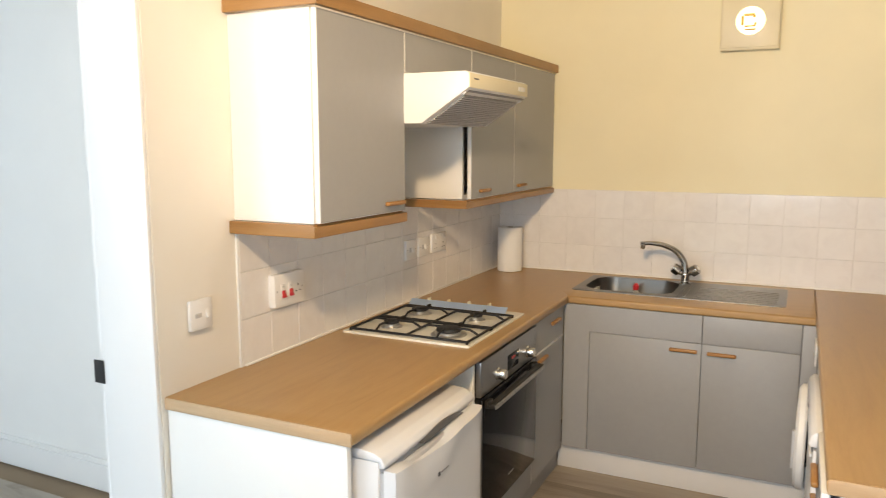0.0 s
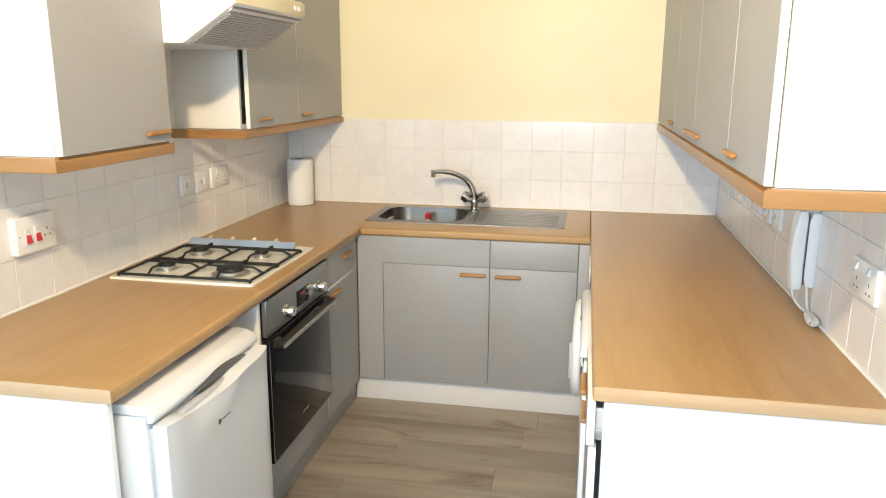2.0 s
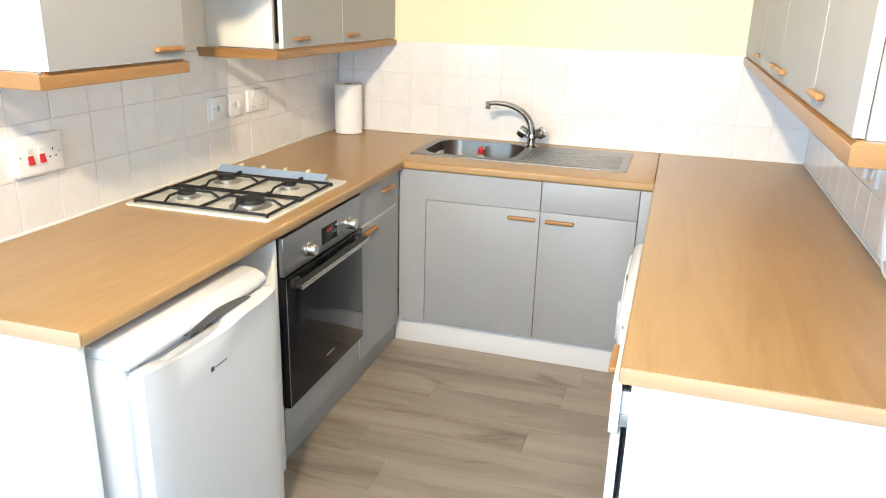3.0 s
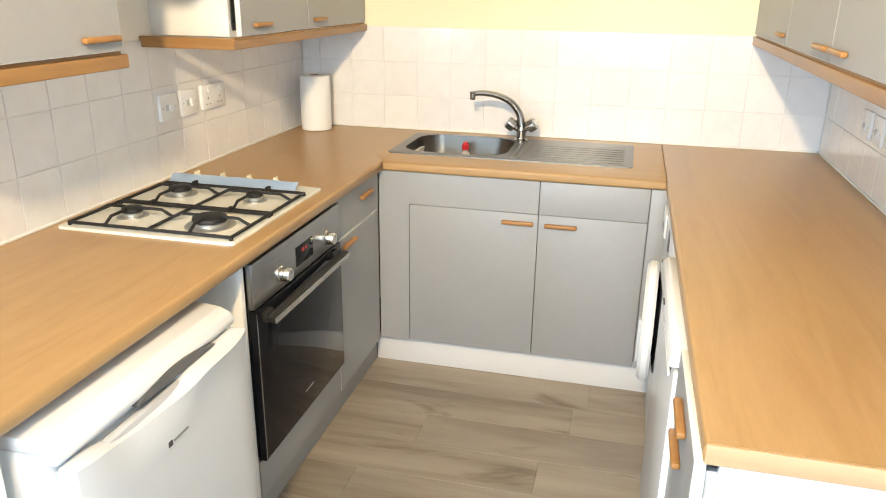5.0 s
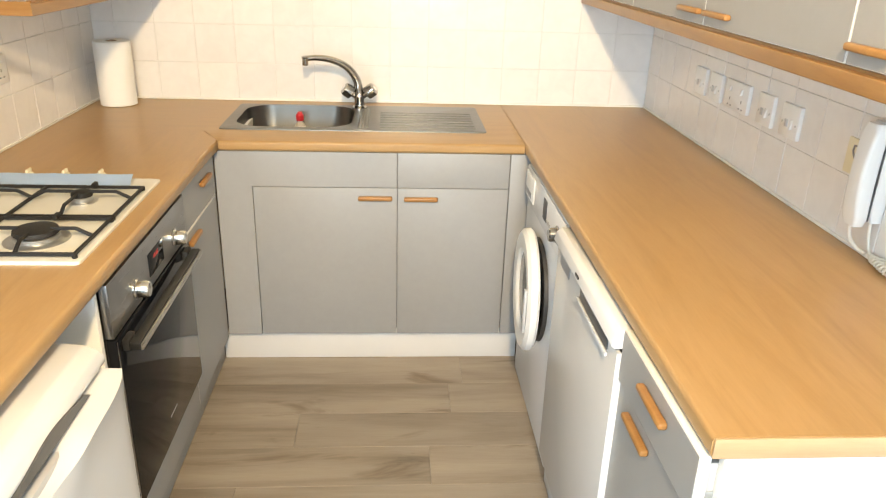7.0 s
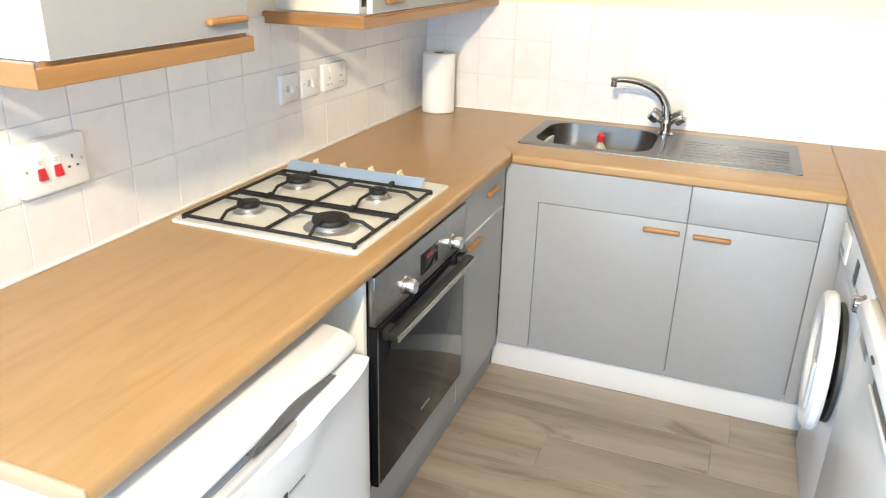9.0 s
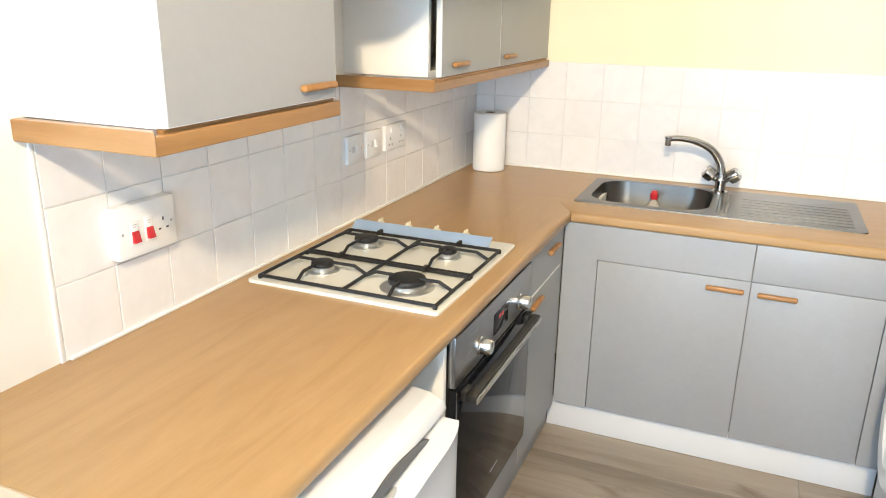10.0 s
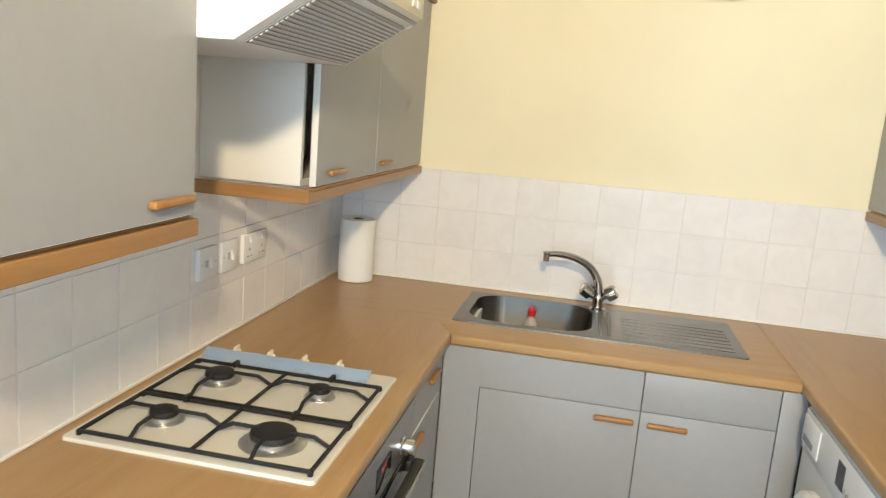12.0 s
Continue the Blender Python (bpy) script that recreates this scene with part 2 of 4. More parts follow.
def add_box(bm, x0, x1, y0, y1, z0, z1, r=0.0, seg=2):
    m = Matrix.Translation(((x0 + x1) / 2, (y0 + y1) / 2, (z0 + z1) / 2)) @ Matrix.Diagonal((abs(x1 - x0), abs(y1 - y0), abs(z1 - z0), 1))
    got = bmesh.ops.create_cube(bm, size=1, matrix=m)
    if r > 0:
        edges = list({e for v in got["verts"] for e in v.link_edges})
        bmesh.ops.bevel(bm, geom=edges, offset=r, segments=seg, profile=0.5, affect="EDGES")
    return bm


def box(*a, r=0.0, seg=2):
    return add_box(bmesh.new(), *a, r=r, seg=seg)


def boxes(*rows, r=0.0, seg=1):
    bm = bmesh.new()
    for row in rows:
        add_box(bm, *row, r=r, seg=seg)
    return bm


def add_cyl(bm, centre, axis, r0, r1, length, n=24):
    """A cylinder or cone that starts at centre and runs along axis."""
    q = Vector(axis).normalized().to_track_quat("Z", "Y").to_matrix().to_4x4()
    m = Matrix.Translation(centre) @ q @ Matrix.Translation((0, 0, length / 2))
    bmesh.ops.create_cone(bm, cap_ends=True, segments=n, radius1=r0, radius2=r1, depth=length, matrix=m)
    return bm


def cyl(*a, **k):
    return add_cyl(bmesh.new(), *a, **k)


def lathe(profile, centre, axis=(0, 0, 1), n=32, turn=None):
    """Turns (radius, height) pairs about an axis through centre."""
    bm = bmesh.new()
    q = Vector(axis).normalized().to_track_quat("Z", "Y").to_matrix().to_4x4()
    m = Matrix.Translation(centre) @ q
    rings = []
    for r, h in profile:
        rings.append([bm.verts.new(m @ Vector((r * math.cos(2 * math.pi * i / n), r * math.sin(2 * math.pi * i / n), h))) for i in range(n)])
    for a, b in zip(rings, rings[1:]):
        for i in range(n):
            bm.faces.new((a[i], a[(i + 1) % n], b[(i + 1) % n], b[i]))
    for ring in (rings[0], rings[-1]):
        if (ring[0].co - ring[n // 2].co).length > 1e-5:
            bm.faces.new(ring)
    bmesh.ops.remove_doubles(bm, verts=bm.verts, dist=1e-6)
    return bm


def tube(points, radius, n=12, radii=None):
    """A round tube along points."""
    bm = bmesh.new()
    pts = [Vector(p) for p in points]
    rings, side = [], None
    for i, p in enumerate(pts):
        d = (pts[min(i + 1, len(pts) - 1)] - pts[max(i - 1, 0)]).normalized()
        if side is None:
            side = d.orthogonal().normalized()
        side = (side - d * side.dot(d)).normalized()
        up = d.cross(side)
        r = radii[i] if radii else radius
        rings.append([bm.verts.new(p + r * (math.cos(2 * math.pi * j / n) * side + math.sin(2 * math.pi * j / n) * up)) for j in range(n)])
    for a, b in zip(rings, rings[1:]):
        for j in range(n):
            bm.faces.new((a[j], a[(j + 1) % n], b[(j + 1) % n], b[j]))
    bm.faces.new(rings[0])
    bm.faces.new(rings[-1])
    return bm


def curve_points(ctrl, steps=8):
    """Smooth points through the control points."""
    p = [Vector(c) for c in ctrl]
    p = [2 * p[0] - p[1]] + p + [2 * p[-1] - p[-2]]
    out = []
    for i in range(1, len(p) - 2):
        for s in range(steps):
            t = s / steps
            out.append(0.5 * (2 * p[i] + (p[i + 1] - p[i - 1]) * t + (2 * p[i - 1] - 5 * p[i] + 4 * p[i + 1] - p[i + 2]) * t * t
                              + (3 * p[i] - p[i - 1] - 3 * p[i + 1] + p[i + 2]) * t ** 3))
    out.append(p[-2])
    return out


def rounded_loop(x0, x1, y0, y1, r, n=6):
    pts = []
    for cx, cy, a in ((x1 - r, y1 - r, 0), (x0 + r, y1 - r, 90), (x0 + r, y0 + r, 180), (x1 - r, y0 + r, 270)):
        for i in range(n + 1):
            w = radians(a + 90 * i / n)
            pts.append((cx + r * math.cos(w), cy + r * math.sin(w)))
    return pts


def slab(outer, z0, z1, hole=None, r=0.0, keep=None):
    """A plate between two heights from an outline and perhaps a hole; keep(edge) picks the upper and lower edges to round."""
    bm = bmesh.new()
    edges = []
    for loop in [outer] + ([hole] if hole else []):
        vs = [bm.verts.new((x, y, z1)) for x, y in loop]
        edges += [bm.edges.new((vs[i], vs[(i + 1) % len(vs)])) for i in range(len(vs))]
    bmesh.ops.triangle_fill(bm, edges=edges, use_beauty=True, use_dissolve=False)
    bmesh.ops.dissolve_limit(bm, angle_limit=0.01, verts=bm.verts, edges=bm.edges) if not hole else None
    got = bmesh.ops.extrude_face_region(bm, geom=list(bm.faces))
    bmesh.ops.translate(bm, verts=[v for v in got["geom"] if isinstance(v, bmesh.types.BMVert)], vec=(0, 0, z0 - z1))
    bmesh.ops.recalc_face_normals(bm, faces=bm.faces)
    if r:
        pick = [e for e in bm.edges if len(e.link_faces) == 2 and e.calc_face_angle() > 0.8 and abs(e.verts[0].co.z - e.verts[1].co.z) < 1e-6 and (keep is None or keep(e))]
        bmesh.ops.bevel(bm, geom=pick, offset=r, segments=4, profile=0.5, affect="EDGES")
    return bm


def prism_y(profile, y0, y1, r=0.0):
    """Sweeps an (x, z) outline along y."""
    bm = bmesh.new()
    vs = [bm.verts.new((x, y0, z)) for x, z in profile]
    f = bm.faces.new(vs)
    got = bmesh.ops.extrude_face_region(bm, geom=[f])
    bmesh.ops.translate(bm, verts=[v for v in got["geom"] if isinstance(v, bmesh.types.BMVert)], vec=(0, y1 - y0, 0))
    bmesh.ops.recalc_face_normals(bm, faces=bm.faces)
    if r:
        bmesh.ops.bevel(bm, geom=list(bm.edges), offset=r, segments=2, profile=0.5, affect="EDGES")
    return bm


# ---------------------------------------------------------------- the room
structure("floor", box(XL - 0.1, XR + 0.1, YS - 0.1, YB + 0.1, -0.12, -0.012), M["card"], "underlay beneath the grey oak laminate planks", "floor")
wall_back = structure("wall_back", box(-0.21, XR + 0.12, YB, YB + 0.12, -0.012, CEIL), M["paint"], "cream painted wall above white splashback tiles", "wall")
wall_right = structure("wall_right", box(XR, XR + 0.12, YS, YB - 0.001, -0.012, CEIL), M["white_paint"], "off-white painted wall with splashback tiles", "wall")
wall_left = structure("wall_left", box(-0.21, XW, -2.492, YB - 0.001, -0.012, CEIL), M["pale_paint"], "cream painted partition wall with splashback tiles", "wall")
structure("wall_hall", box(XL, -0.211, -1.717, -1.6, -0.012, CEIL), M["white_paint"], "white painted hall wall with a light switch", "wall")
structure("wall_hall_end", box(XL - 0.12, XL, YS, -1.6, -0.012, CEIL), M["white_paint"], "plain white painted end wall", "wall")
wx0, wx1, wz0, wz1 = WIN
# Second opening, added out of view to give the hall extra daylight.
HWIN = (-2.0, -0.7)
structure("wall_window", boxes((XL, HWIN[0], YS - 0.2, YS, -0.012, CEIL), (HWIN[1], wx0, YS - 0.2, YS, -0.012, CEIL), (wx1, XR + 0.12, YS - 0.2, YS, -0.012, CEIL),
                               (wx0, wx1, YS - 0.2, YS, wz1, CEIL), (wx0, wx1, YS - 0.2, YS, -0.012, wz0), (*HWIN, YS - 0.2, YS, wz1, CEIL), (*HWIN, YS - 0.2, YS, -0.012, wz0)),
          M["white_paint"], "white painted wall around the two windows", "wall")
structure("ceiling", box(XL - 0.12, XR + 0.12, YS - 0.2, YB + 0.12, CEIL, CEIL + 0.1), M["ceiling"], "plain white painted ceiling", "ceiling")

for name, a, b in (("window_1", wx0, wx1), ("added_window", *HWIN)):
    mid = (a + b) / 2
    window = thing(name, (mid, YS - 0.1, wz0), "unseen white framed window letting in daylight", "window", kind="structure")
    part("window_frame", boxes((a, a + 0.05, YS - 0.14, YS - 0.08, wz0, wz1), (b - 0.05, b, YS - 0.14, YS - 0.08, wz0, wz1), (a + 0.05, b - 0.05, YS - 0.14, YS - 0.08, wz1 - 0.05, wz1),
                               (a + 0.05, b - 0.05, YS - 0.14, YS - 0.08, wz0, wz0 + 0.05), (mid - 0.03, mid + 0.03, YS - 0.14, YS - 0.08, wz0 + 0.05, wz1 - 0.05)), M["gloss_paint"], window)
    for c, d in ((a + 0.05, mid - 0.03), (mid + 0.03, b - 0.05)):
        pane = part("pane", box(c, d, YS - 0.113, YS - 0.107, wz0 + 0.05, wz1 - 0.05), M["glass"], window)
        pane.visible_shadow = False

# doorway trim at the partition's end, and the hall skirting
structure("trim_door_lining", boxes((-0.236, -0.2105, -2.496, -2.30, 0, 2.1), (-0.25, -0.236, -2.42, -2.38, 0, 2.1), r=0.002), M["gloss_paint"], "white gloss door lining on the partition", "door frame")
structure("trim_architrave", box(-0.212, -0.004, -2.506, -2.4925, 0, CEIL - 0.002, r=0.003), M["gloss_paint"], "flat white painted casing at the partition end", "trim")
structure("baseboard", boxes((XL, -0.3, -1.735, -1.7175, 0, 0.125), (XL, -0.3, -1.729, -1.7175, 0.125, 0.15), r=0.003), M["gloss_paint"], "white gloss painted skirting board", "skirting")
latch = thing("strike_plate", (-0.243, -2.4, 0.89), "small black metal strike plate on the door lining", "strike plate")
part("plate", boxes((-0.246, -0.205, -2.5095, -2.5065, 0.888, 0.957), r=0.001), M["iron"], latch)


# ---------------------------------------------------------------- sockets and switches
def wall_plate(name, side, y0, y1, z0, z1, depth, label, category, group=""):
    """A moulded plate on the left (1) or right (-1) wall."""
    x = XW + 0.006 if side > 0 else XR - 0.006
    t = thing(name, (x, (y0 + y1) / 2, z0), label, category, group)
    part("plate", box(x, x + side * depth, y0, y1, z0, z1, r=0.003), M["white_plastic"], t)
    return t, x + side * depth


def rocker(t, side, x, y, z, w, h, mat, label=""):
    part("rocker", prism_y([(x, z - h / 2), (x + side * 0.008, z - h / 2), (x + side * 0.002, z + h / 2), (x, z + h / 2)], y - w / 2, y + w / 2, 0.001), mat, t, label)


def pins(t, side, x, y, z):
    for dy, dz, w, h in ((0, 0.011, 0.004, 0.008), (-0.011, -0.010, 0.007, 0.004), (0.011, -0.010, 0.007, 0.004)):
        part("pin_hole", box(x - 0.0004 * side, x + side * 0.0006, y + dy - w / 2, y + dy + w / 2, z + dz - h / 2, z + dz + h / 2), M["print"], t)


def screws(t, side, x, ys, z):
    for y in ys:
        part("screw", cyl((x, y, z), (side, 0, 0), 0.0032, 0.0028, 0.0012, n=10), M["alu"], t)


cooker, fx = wall_plate("cooker_switch", 1, -2.022, -1.860, 1.036, 1.146, 0.028, "white cooker control unit with two red rockers and a socket", "switch")
for y in (-1.978, -1.938):
    part("rocker_frame", box(fx - 0.001, fx + 0.0015, y - 0.012, y + 0.012, 1.062, 1.112, r=0.0006), M["white_plastic"], cooker)
    rocker(cooker, 1, fx + 0.0015, y, 1.079, 0.018, 0.024, M["red"], "red rocker switch")
    part("label_bars", boxes((fx + 0.0012, fx + 0.0018, y - 0.006, y + 0.006, 1.104, 1.106), (fx + 0.0012, fx + 0.0018, y - 0.005, y + 0.004, 1.099, 1.101)), M["pale_grey"], cooker)
pins(cooker, 1, fx, -1.897, 1.088)
screws(cooker, 1, fx, (-2.010, -1.873), 1.09)
for y0, y1 in ((-1.083, -0.985), (-0.962, -0.862)):
    t, fx = wall_plate("fused_switch", 1, y0, y1, 1.064, 1.152, 0.013, "white fused spur switch on the splashback", "switch", "left wall switches")
    rocker(t, 1, fx, (y0 + y1) / 2 + 0.012, 1.108, 0.014, 0.026, M["white_plastic"])
    part("fuse_holder", box(fx, fx + 0.002, (y0 + y1) / 2 - 0.022, (y0 + y1) / 2 - 0.006, 1.098, 1.118, r=0.0006), M["pale_grey"], t)
    screws(t, 1, fx, (y0 + 0.012, y1 - 0.012), 1.108)
t, fx = wall_plate("double_socket", 1, -0.828, -0.672, 1.066, 1.154, 0.013, "white double power socket on the splashback", "socket")
for y in (-0.79, -0.71):
    pins(t, 1, fx, y, 1.095)
    rocker(t, 1, fx, y + 0.004, 1.136, 0.012, 0.018, M["white_plastic"])
t, fx = wall_plate("light_switch", 1, -2.386, -2.297, 1.038, 1.128, 0.012, "white switched spur plate on cream plaster", "switch")
rocker(t, 1, fx, -2.318, 1.083, 0.014, 0.024, M["white_plastic"])
part("fuse_holder", box(fx, fx + 0.002, -2.368, -2.342, 1.075, 1.088, r=0.0006), M["pale_grey"], t)
for y0, y1 in ((-0.552, -0.460), (-0.685, -0.592), (-1.046, -0.954), (-1.196, -1.100)):
    t, fx = wall_plate("fused_switch", -1, y0, y1, 1.042, 1.133, 0.013, "white fused spur switch on the splashback", "switch", "right wall switches")
    rocker(t, -1, fx, (y0 + y1) / 2 - 0.012, 1.081, 0.013, 0.026, M["white_plastic"])
    part("fuse_holder", box(fx, fx - 0.002, (y0 + y1) / 2 + 0.006, (y0 + y1) / 2 + 0.022, 1.071, 1.091, r=0.0006), M["pale_grey"], t)
    screws(t, -1, fx, (y0 + 0.012, y1 - 0.012), 1.081)
t, fx = wall_plate("double_socket", -1, -0.888, -0.722, 1.044, 1.134, 0.013, "white double power socket on the splashback", "socket")
for y in (-0.846, -0.764):
    pins(t, -1, fx, y, 1.066)
    rocker(t, -1, fx, y + 0.004, 1.108, 0.012, 0.018, M["white_plastic"])
t, fx = wall_plate("double_socket", -1, -2.072, -1.908, 1.042, 1.13, 0.013, "white double power socket on the splashback", "socket")
for y in (-2.03, -1.95):
    pins(t, -1, fx, y, 1.07)
    rocker(t, -1, fx, y + 0.004, 1.112, 0.012, 0.018, M["white_plastic"])
old = thing("aerial_plate", (XR - 0.006, -1.458, 1.03), "yellowed blank plate with a small hook beside the phone", "wall plate")
part("plate", box(XR - 0.006, XR - 0.013, -1.495, -1.420, 1.03, 1.115, r=0.002), M["cream_plastic"], old)
part("hook", tube([(XR - 0.016, -1.470, 1.10), (XR - 0.018, -1.455, 1.10), (XR - 0.016, -1.450, 1.085), (XR - 0.016, -1.462, 1.07), (XR - 0.014, -1.470, 1.062)], 0.0022, 6), M["grey_plastic"], old)

hall_switch = thing("light_switch", (-1.15, -1.717, 1.38), "white light switch on the hall wall", "switch")
part("plate", box(-1.195, -1.11, -1.729, -1.7175, 1.38, 1.465, r=0.003), M["pale_grey"], hall_switch)
part("rocker", box(-1.16, -1.145, -1.733, -1.729, 1.41, 1.435, r=0.001), M["white_plastic"], hall_switch)

# ---------------------------------------------------------------- worktops
edge_left = lambda e: all(v.co.x > 0.6 for v in e.verts)
wl = thing("worktop", (0.3, -1.5, TOP - 0.036), "beech-effect laminate worktop along the hob wall", "worktop", "kitchen worktops")
part("slab", slab([(XW + 0.001, -2.478), (0.624, -2.478), (0.624, -0.602), (0.55, -0.472), (XW + 0.001, -0.472)], TOP - 0.036, TOP, hole=[(0.06, -1.60), (0.54, -1.60), (0.54, -1.08), (0.06, -1.08)],
                  r=0.009, keep=lambda e: all(abs(v.co.x - 0.624) < 1e-4 for v in e.verts)), M["worktop_y"], wl)
part("edging", box(XW + 0.001, 0.622, -2.4825, -2.4782, TOP - 0.035, TOP - 0.001, r=0.001), M["edging"], wl, "paler wood-effect edging strip")
wb = thing("worktop", (1.1, -0.3, TOP - 0.036), "beech-effect laminate worktop around the steel sink", "worktop", "kitchen worktops")
part("slab", slab([(XW + 0.001, -0.4705), (0.551, -0.4705), (0.6255, -0.602), (1.672, -0.602), (1.672, YB - 0.001), (XW + 0.001, YB - 0.001)], TOP - 0.036, TOP - 0.0003,
                  hole=[(0.62, -0.41), (1.10, -0.41), (1.10, -0.005), (0.62, -0.005)], r=0.009, keep=lambda e: all(abs(v.co.y + 0.602) < 1e-4 for v in e.verts)), M["worktop_x"], wb)
wr = thing("worktop", (1.98, -1.1, TOP - 0.036), "beech-effect laminate worktop over the washing machine", "worktop", "kitchen worktops")
part("slab", slab([(1.6735, -2.242), (XR - 0.001, -2.242), (XR - 0.001, YB - 0.001), (1.6735, YB - 0.001)], TOP - 0.036, TOP + 0.0004, r=0.009,
                  keep=lambda e: all(abs(v.co.x - 1.6735) < 1e-4 for v in e.verts)), M["worktop_y"], wr)
part("edging", box(1.676, XR - 0.001, -2.2465, -2.2424, TOP - 0.035, TOP - 0.001, r=0.001), M["edging"], wr, "paler wood-effect edging strip")
seal = thing("sealant_bead", (1.1, YB - 0.01, TOP), "thin white sealant bead behind the worktops", "sealant", kind="structure")
part("bead", boxes((XW + 0.006, XR - 0.006, YB - 0.014, YB - 0.0065, TOP, TOP + 0.008), r=0.0015), M["sealant"], seal)
part("bead", boxes((XW + 0.0065, XW + 0.014, -2.15, YB - 0.013, TOP, TOP + 0.008), r=0.0015), M["sealant"], seal)
part("bead", boxes((XR - 0.014, XR - 0.0065, -2.24, YB - 0.013, TOP + 0.0004, TOP + 0.0085), r=0.0015), M["sealant"], seal)


# ---------------------------------------------------------------- cabinets
def door_handle(door, axis, a0, a1, front, out, z, h=0.016):
    """A rounded oak bar; axis is the one it runs along, front the door's face, out the way it stands off."""
    if axis == "y":
        bm = box(front, front + out * 0.017, a0, a1, z - h / 2, z + h / 2, r=0.005, seg=3)
    else:
        bm = box(a0, a1, front, front + out * 0.017, z - h / 2, z + h / 2, r=0.005, seg=3)
    part("handle", bm, M["handle"], door, "oak bar handle")


# sink unit
sink_unit = thing("sink_cabinet", (1.15, -0.3, 0), "grey two-door sink base cabinet with white plinth", "cabinet")
FY = -0.592
for b in ((0.63, 0.648, FY + 0.02, 0.0, 0.12, 0.83), (1.64, 1.658, FY + 0.02, 0.0, 0.12, 0.83), (0.648, 1.64, FY + 0.02, 0.0, 0.12, 0.138)):
    part("carcass_panel", box(*b), M["white_board"], sink_unit)
# Dark board paints shade into the gaps between the sink doors.
part("front_rail", box(0.648, 1.64, FY + 0.02, FY + 0.03, 0.138, 0.829), M["grey_plastic"], sink_unit, "carcass front board, darkened to paint the door gaps' shade")
bm = bmesh.new()
shape = [bm.verts.new((x, FY, z)) for x, z in ((0.604, 0.122), (0.727, 0.122), (0.727, 0.706), (1.229, 0.706), (1.229, 0.832), (0.604, 0.832))]
front = bmesh.ops.extrude_face_region(bm, geom=[bm.faces.new(shape)])
bmesh.ops.translate(bm, verts=[v for v in front["geom"] if isinstance(v, bmesh.types.BMVert)], vec=(0, 0.018, 0))
bmesh.ops.bevel(bm, geom=list(bm.edges), offset=0.0012, segments=1, affect="EDGES")
part("corner_panel", bm, M["grey"], sink_unit)
part("top_panel", box(1.232, 1.624, FY, FY + 0.018, 0.706, 0.832, r=0.0015), M["grey"], sink_unit)
part("filler", box(1.628, 1.70, FY + 0.003, FY + 0.018, 0.122, 0.832, r=0.0015), M["grey"], sink_unit)
d = part("door", box(0.7290, 1.2295, FY, FY + 0.018, 0.125, 0.7042, r=0.0015), M["grey"], sink_unit)
door_handle(d, "x", 1.093, 1.213, FY, -1, 0.668)
d = part("door", box(1.232, 1.624, FY, FY + 0.018, 0.125, 0.7042, r=0.0015), M["grey"], sink_unit)
door_handle(d, "x", 1.254, 1.374, FY, -1, 0.666)
part("plinth", box(0.575, 1.70, -0.555, -0.54, 0.0, 0.119, r=0.001), M["plinth"], sink_unit, "white plinth board")

# drawer unit beside the oven
FX = 0.602
drawers = thing("drawer_cabinet", (0.3, -0.8, 0), "narrow grey base cabinet with a drawer above a door", "cabinet")
for b in ((0.02, FX - 0.02, -1.035, -1.018, 0.12, 0.83), (0.02, FX - 0.02, -0.60, -0.583, 0.12, 0.83), (0.02, FX - 0.02, -1.018, -0.60, 0.12, 0.137)):
    part("carcass_panel", box(*b), M["white_board"], drawers)
d = part("drawer_front", box(FX - 0.018, FX - 0.001, -1.036, -0.596, 0.683, 0.832, r=0.001), M["white_board"], drawers, "grey drawer front with white edging")
part("facing", box(FX - 0.0012, FX, -1.0325, -0.5985, 0.6865, 0.8295), M["grey"], d)
door_handle(d, "y", -0.80, -0.68, FX, 1, 0.775)
d = part("door", box(FX - 0.018, FX - 0.001, -1.036, -0.596, 0.112, 0.679, r=0.001), M["white_board"], drawers, "grey door with white edging")
part("facing", box(FX - 0.0012, FX, -1.0325, -0.5985, 0.1145, 0.6755), M["grey"], d)
door_handle(d, "y", -0.985, -0.865, FX, 1, 0.645)
# The plinth's grey puts the floor-level shadow into its colour.
part("plinth", box(0.558, 0.573, -2.0 + 0.35, -0.558, 0.0, 0.109, r=0.001), M["grey"], drawers, "plinth board, grey to paint the floor shadow")

# oven housing and oven
housing = thing("oven_housing", (0.3, -1.35, 0), "white base housing with grey filler panel under the oven", "cabinet")
part("side_panel", box(0.02, FX - 0.004, -1.672, -1.654, 0.0, 0.834, r=0.001), M["white_board"], housing)
part("side_panel", box(0.02, FX - 0.02, -1.053, -1.037, 0.11, 0.834, r=0.001), M["white_board"], housing)
part("filler_panel", box(FX - 0.018, FX, -1.652, -1.038, 0.105, 0.226, r=0.0015), M["grey"], housing)

oven = thing("built_in_oven", (0.3, -1.345, 0.23), "black glass and steel built-in oven under the hob", "oven")
OY0, OY1 = -1.648, -1.042
part("body", box(0.05, FX - 0.004, OY0 + 0.01, OY1 - 0.012, 0.235, 0.82), M["dark_gap"], oven)
part("control_panel", box(FX - 0.003, FX + 0.016, OY0, OY1, 0.696, 0.824, r=0.002), M["steel_y"], oven, "brushed steel control panel")
door = part("door", box(FX - 0.003, FX + 0.018, OY0, OY1, 0.232, 0.690, r=0.003), M["oven_glass"], oven, "black glass oven door")
hx = FX + 0.018
grip = part("grip_bar", box(hx + 0.016, hx + 0.040, OY0 + 0.03, OY1 - 0.03, 0.652, 0.672, r=0.004), M["dark_gap"], door, "black handle bar")
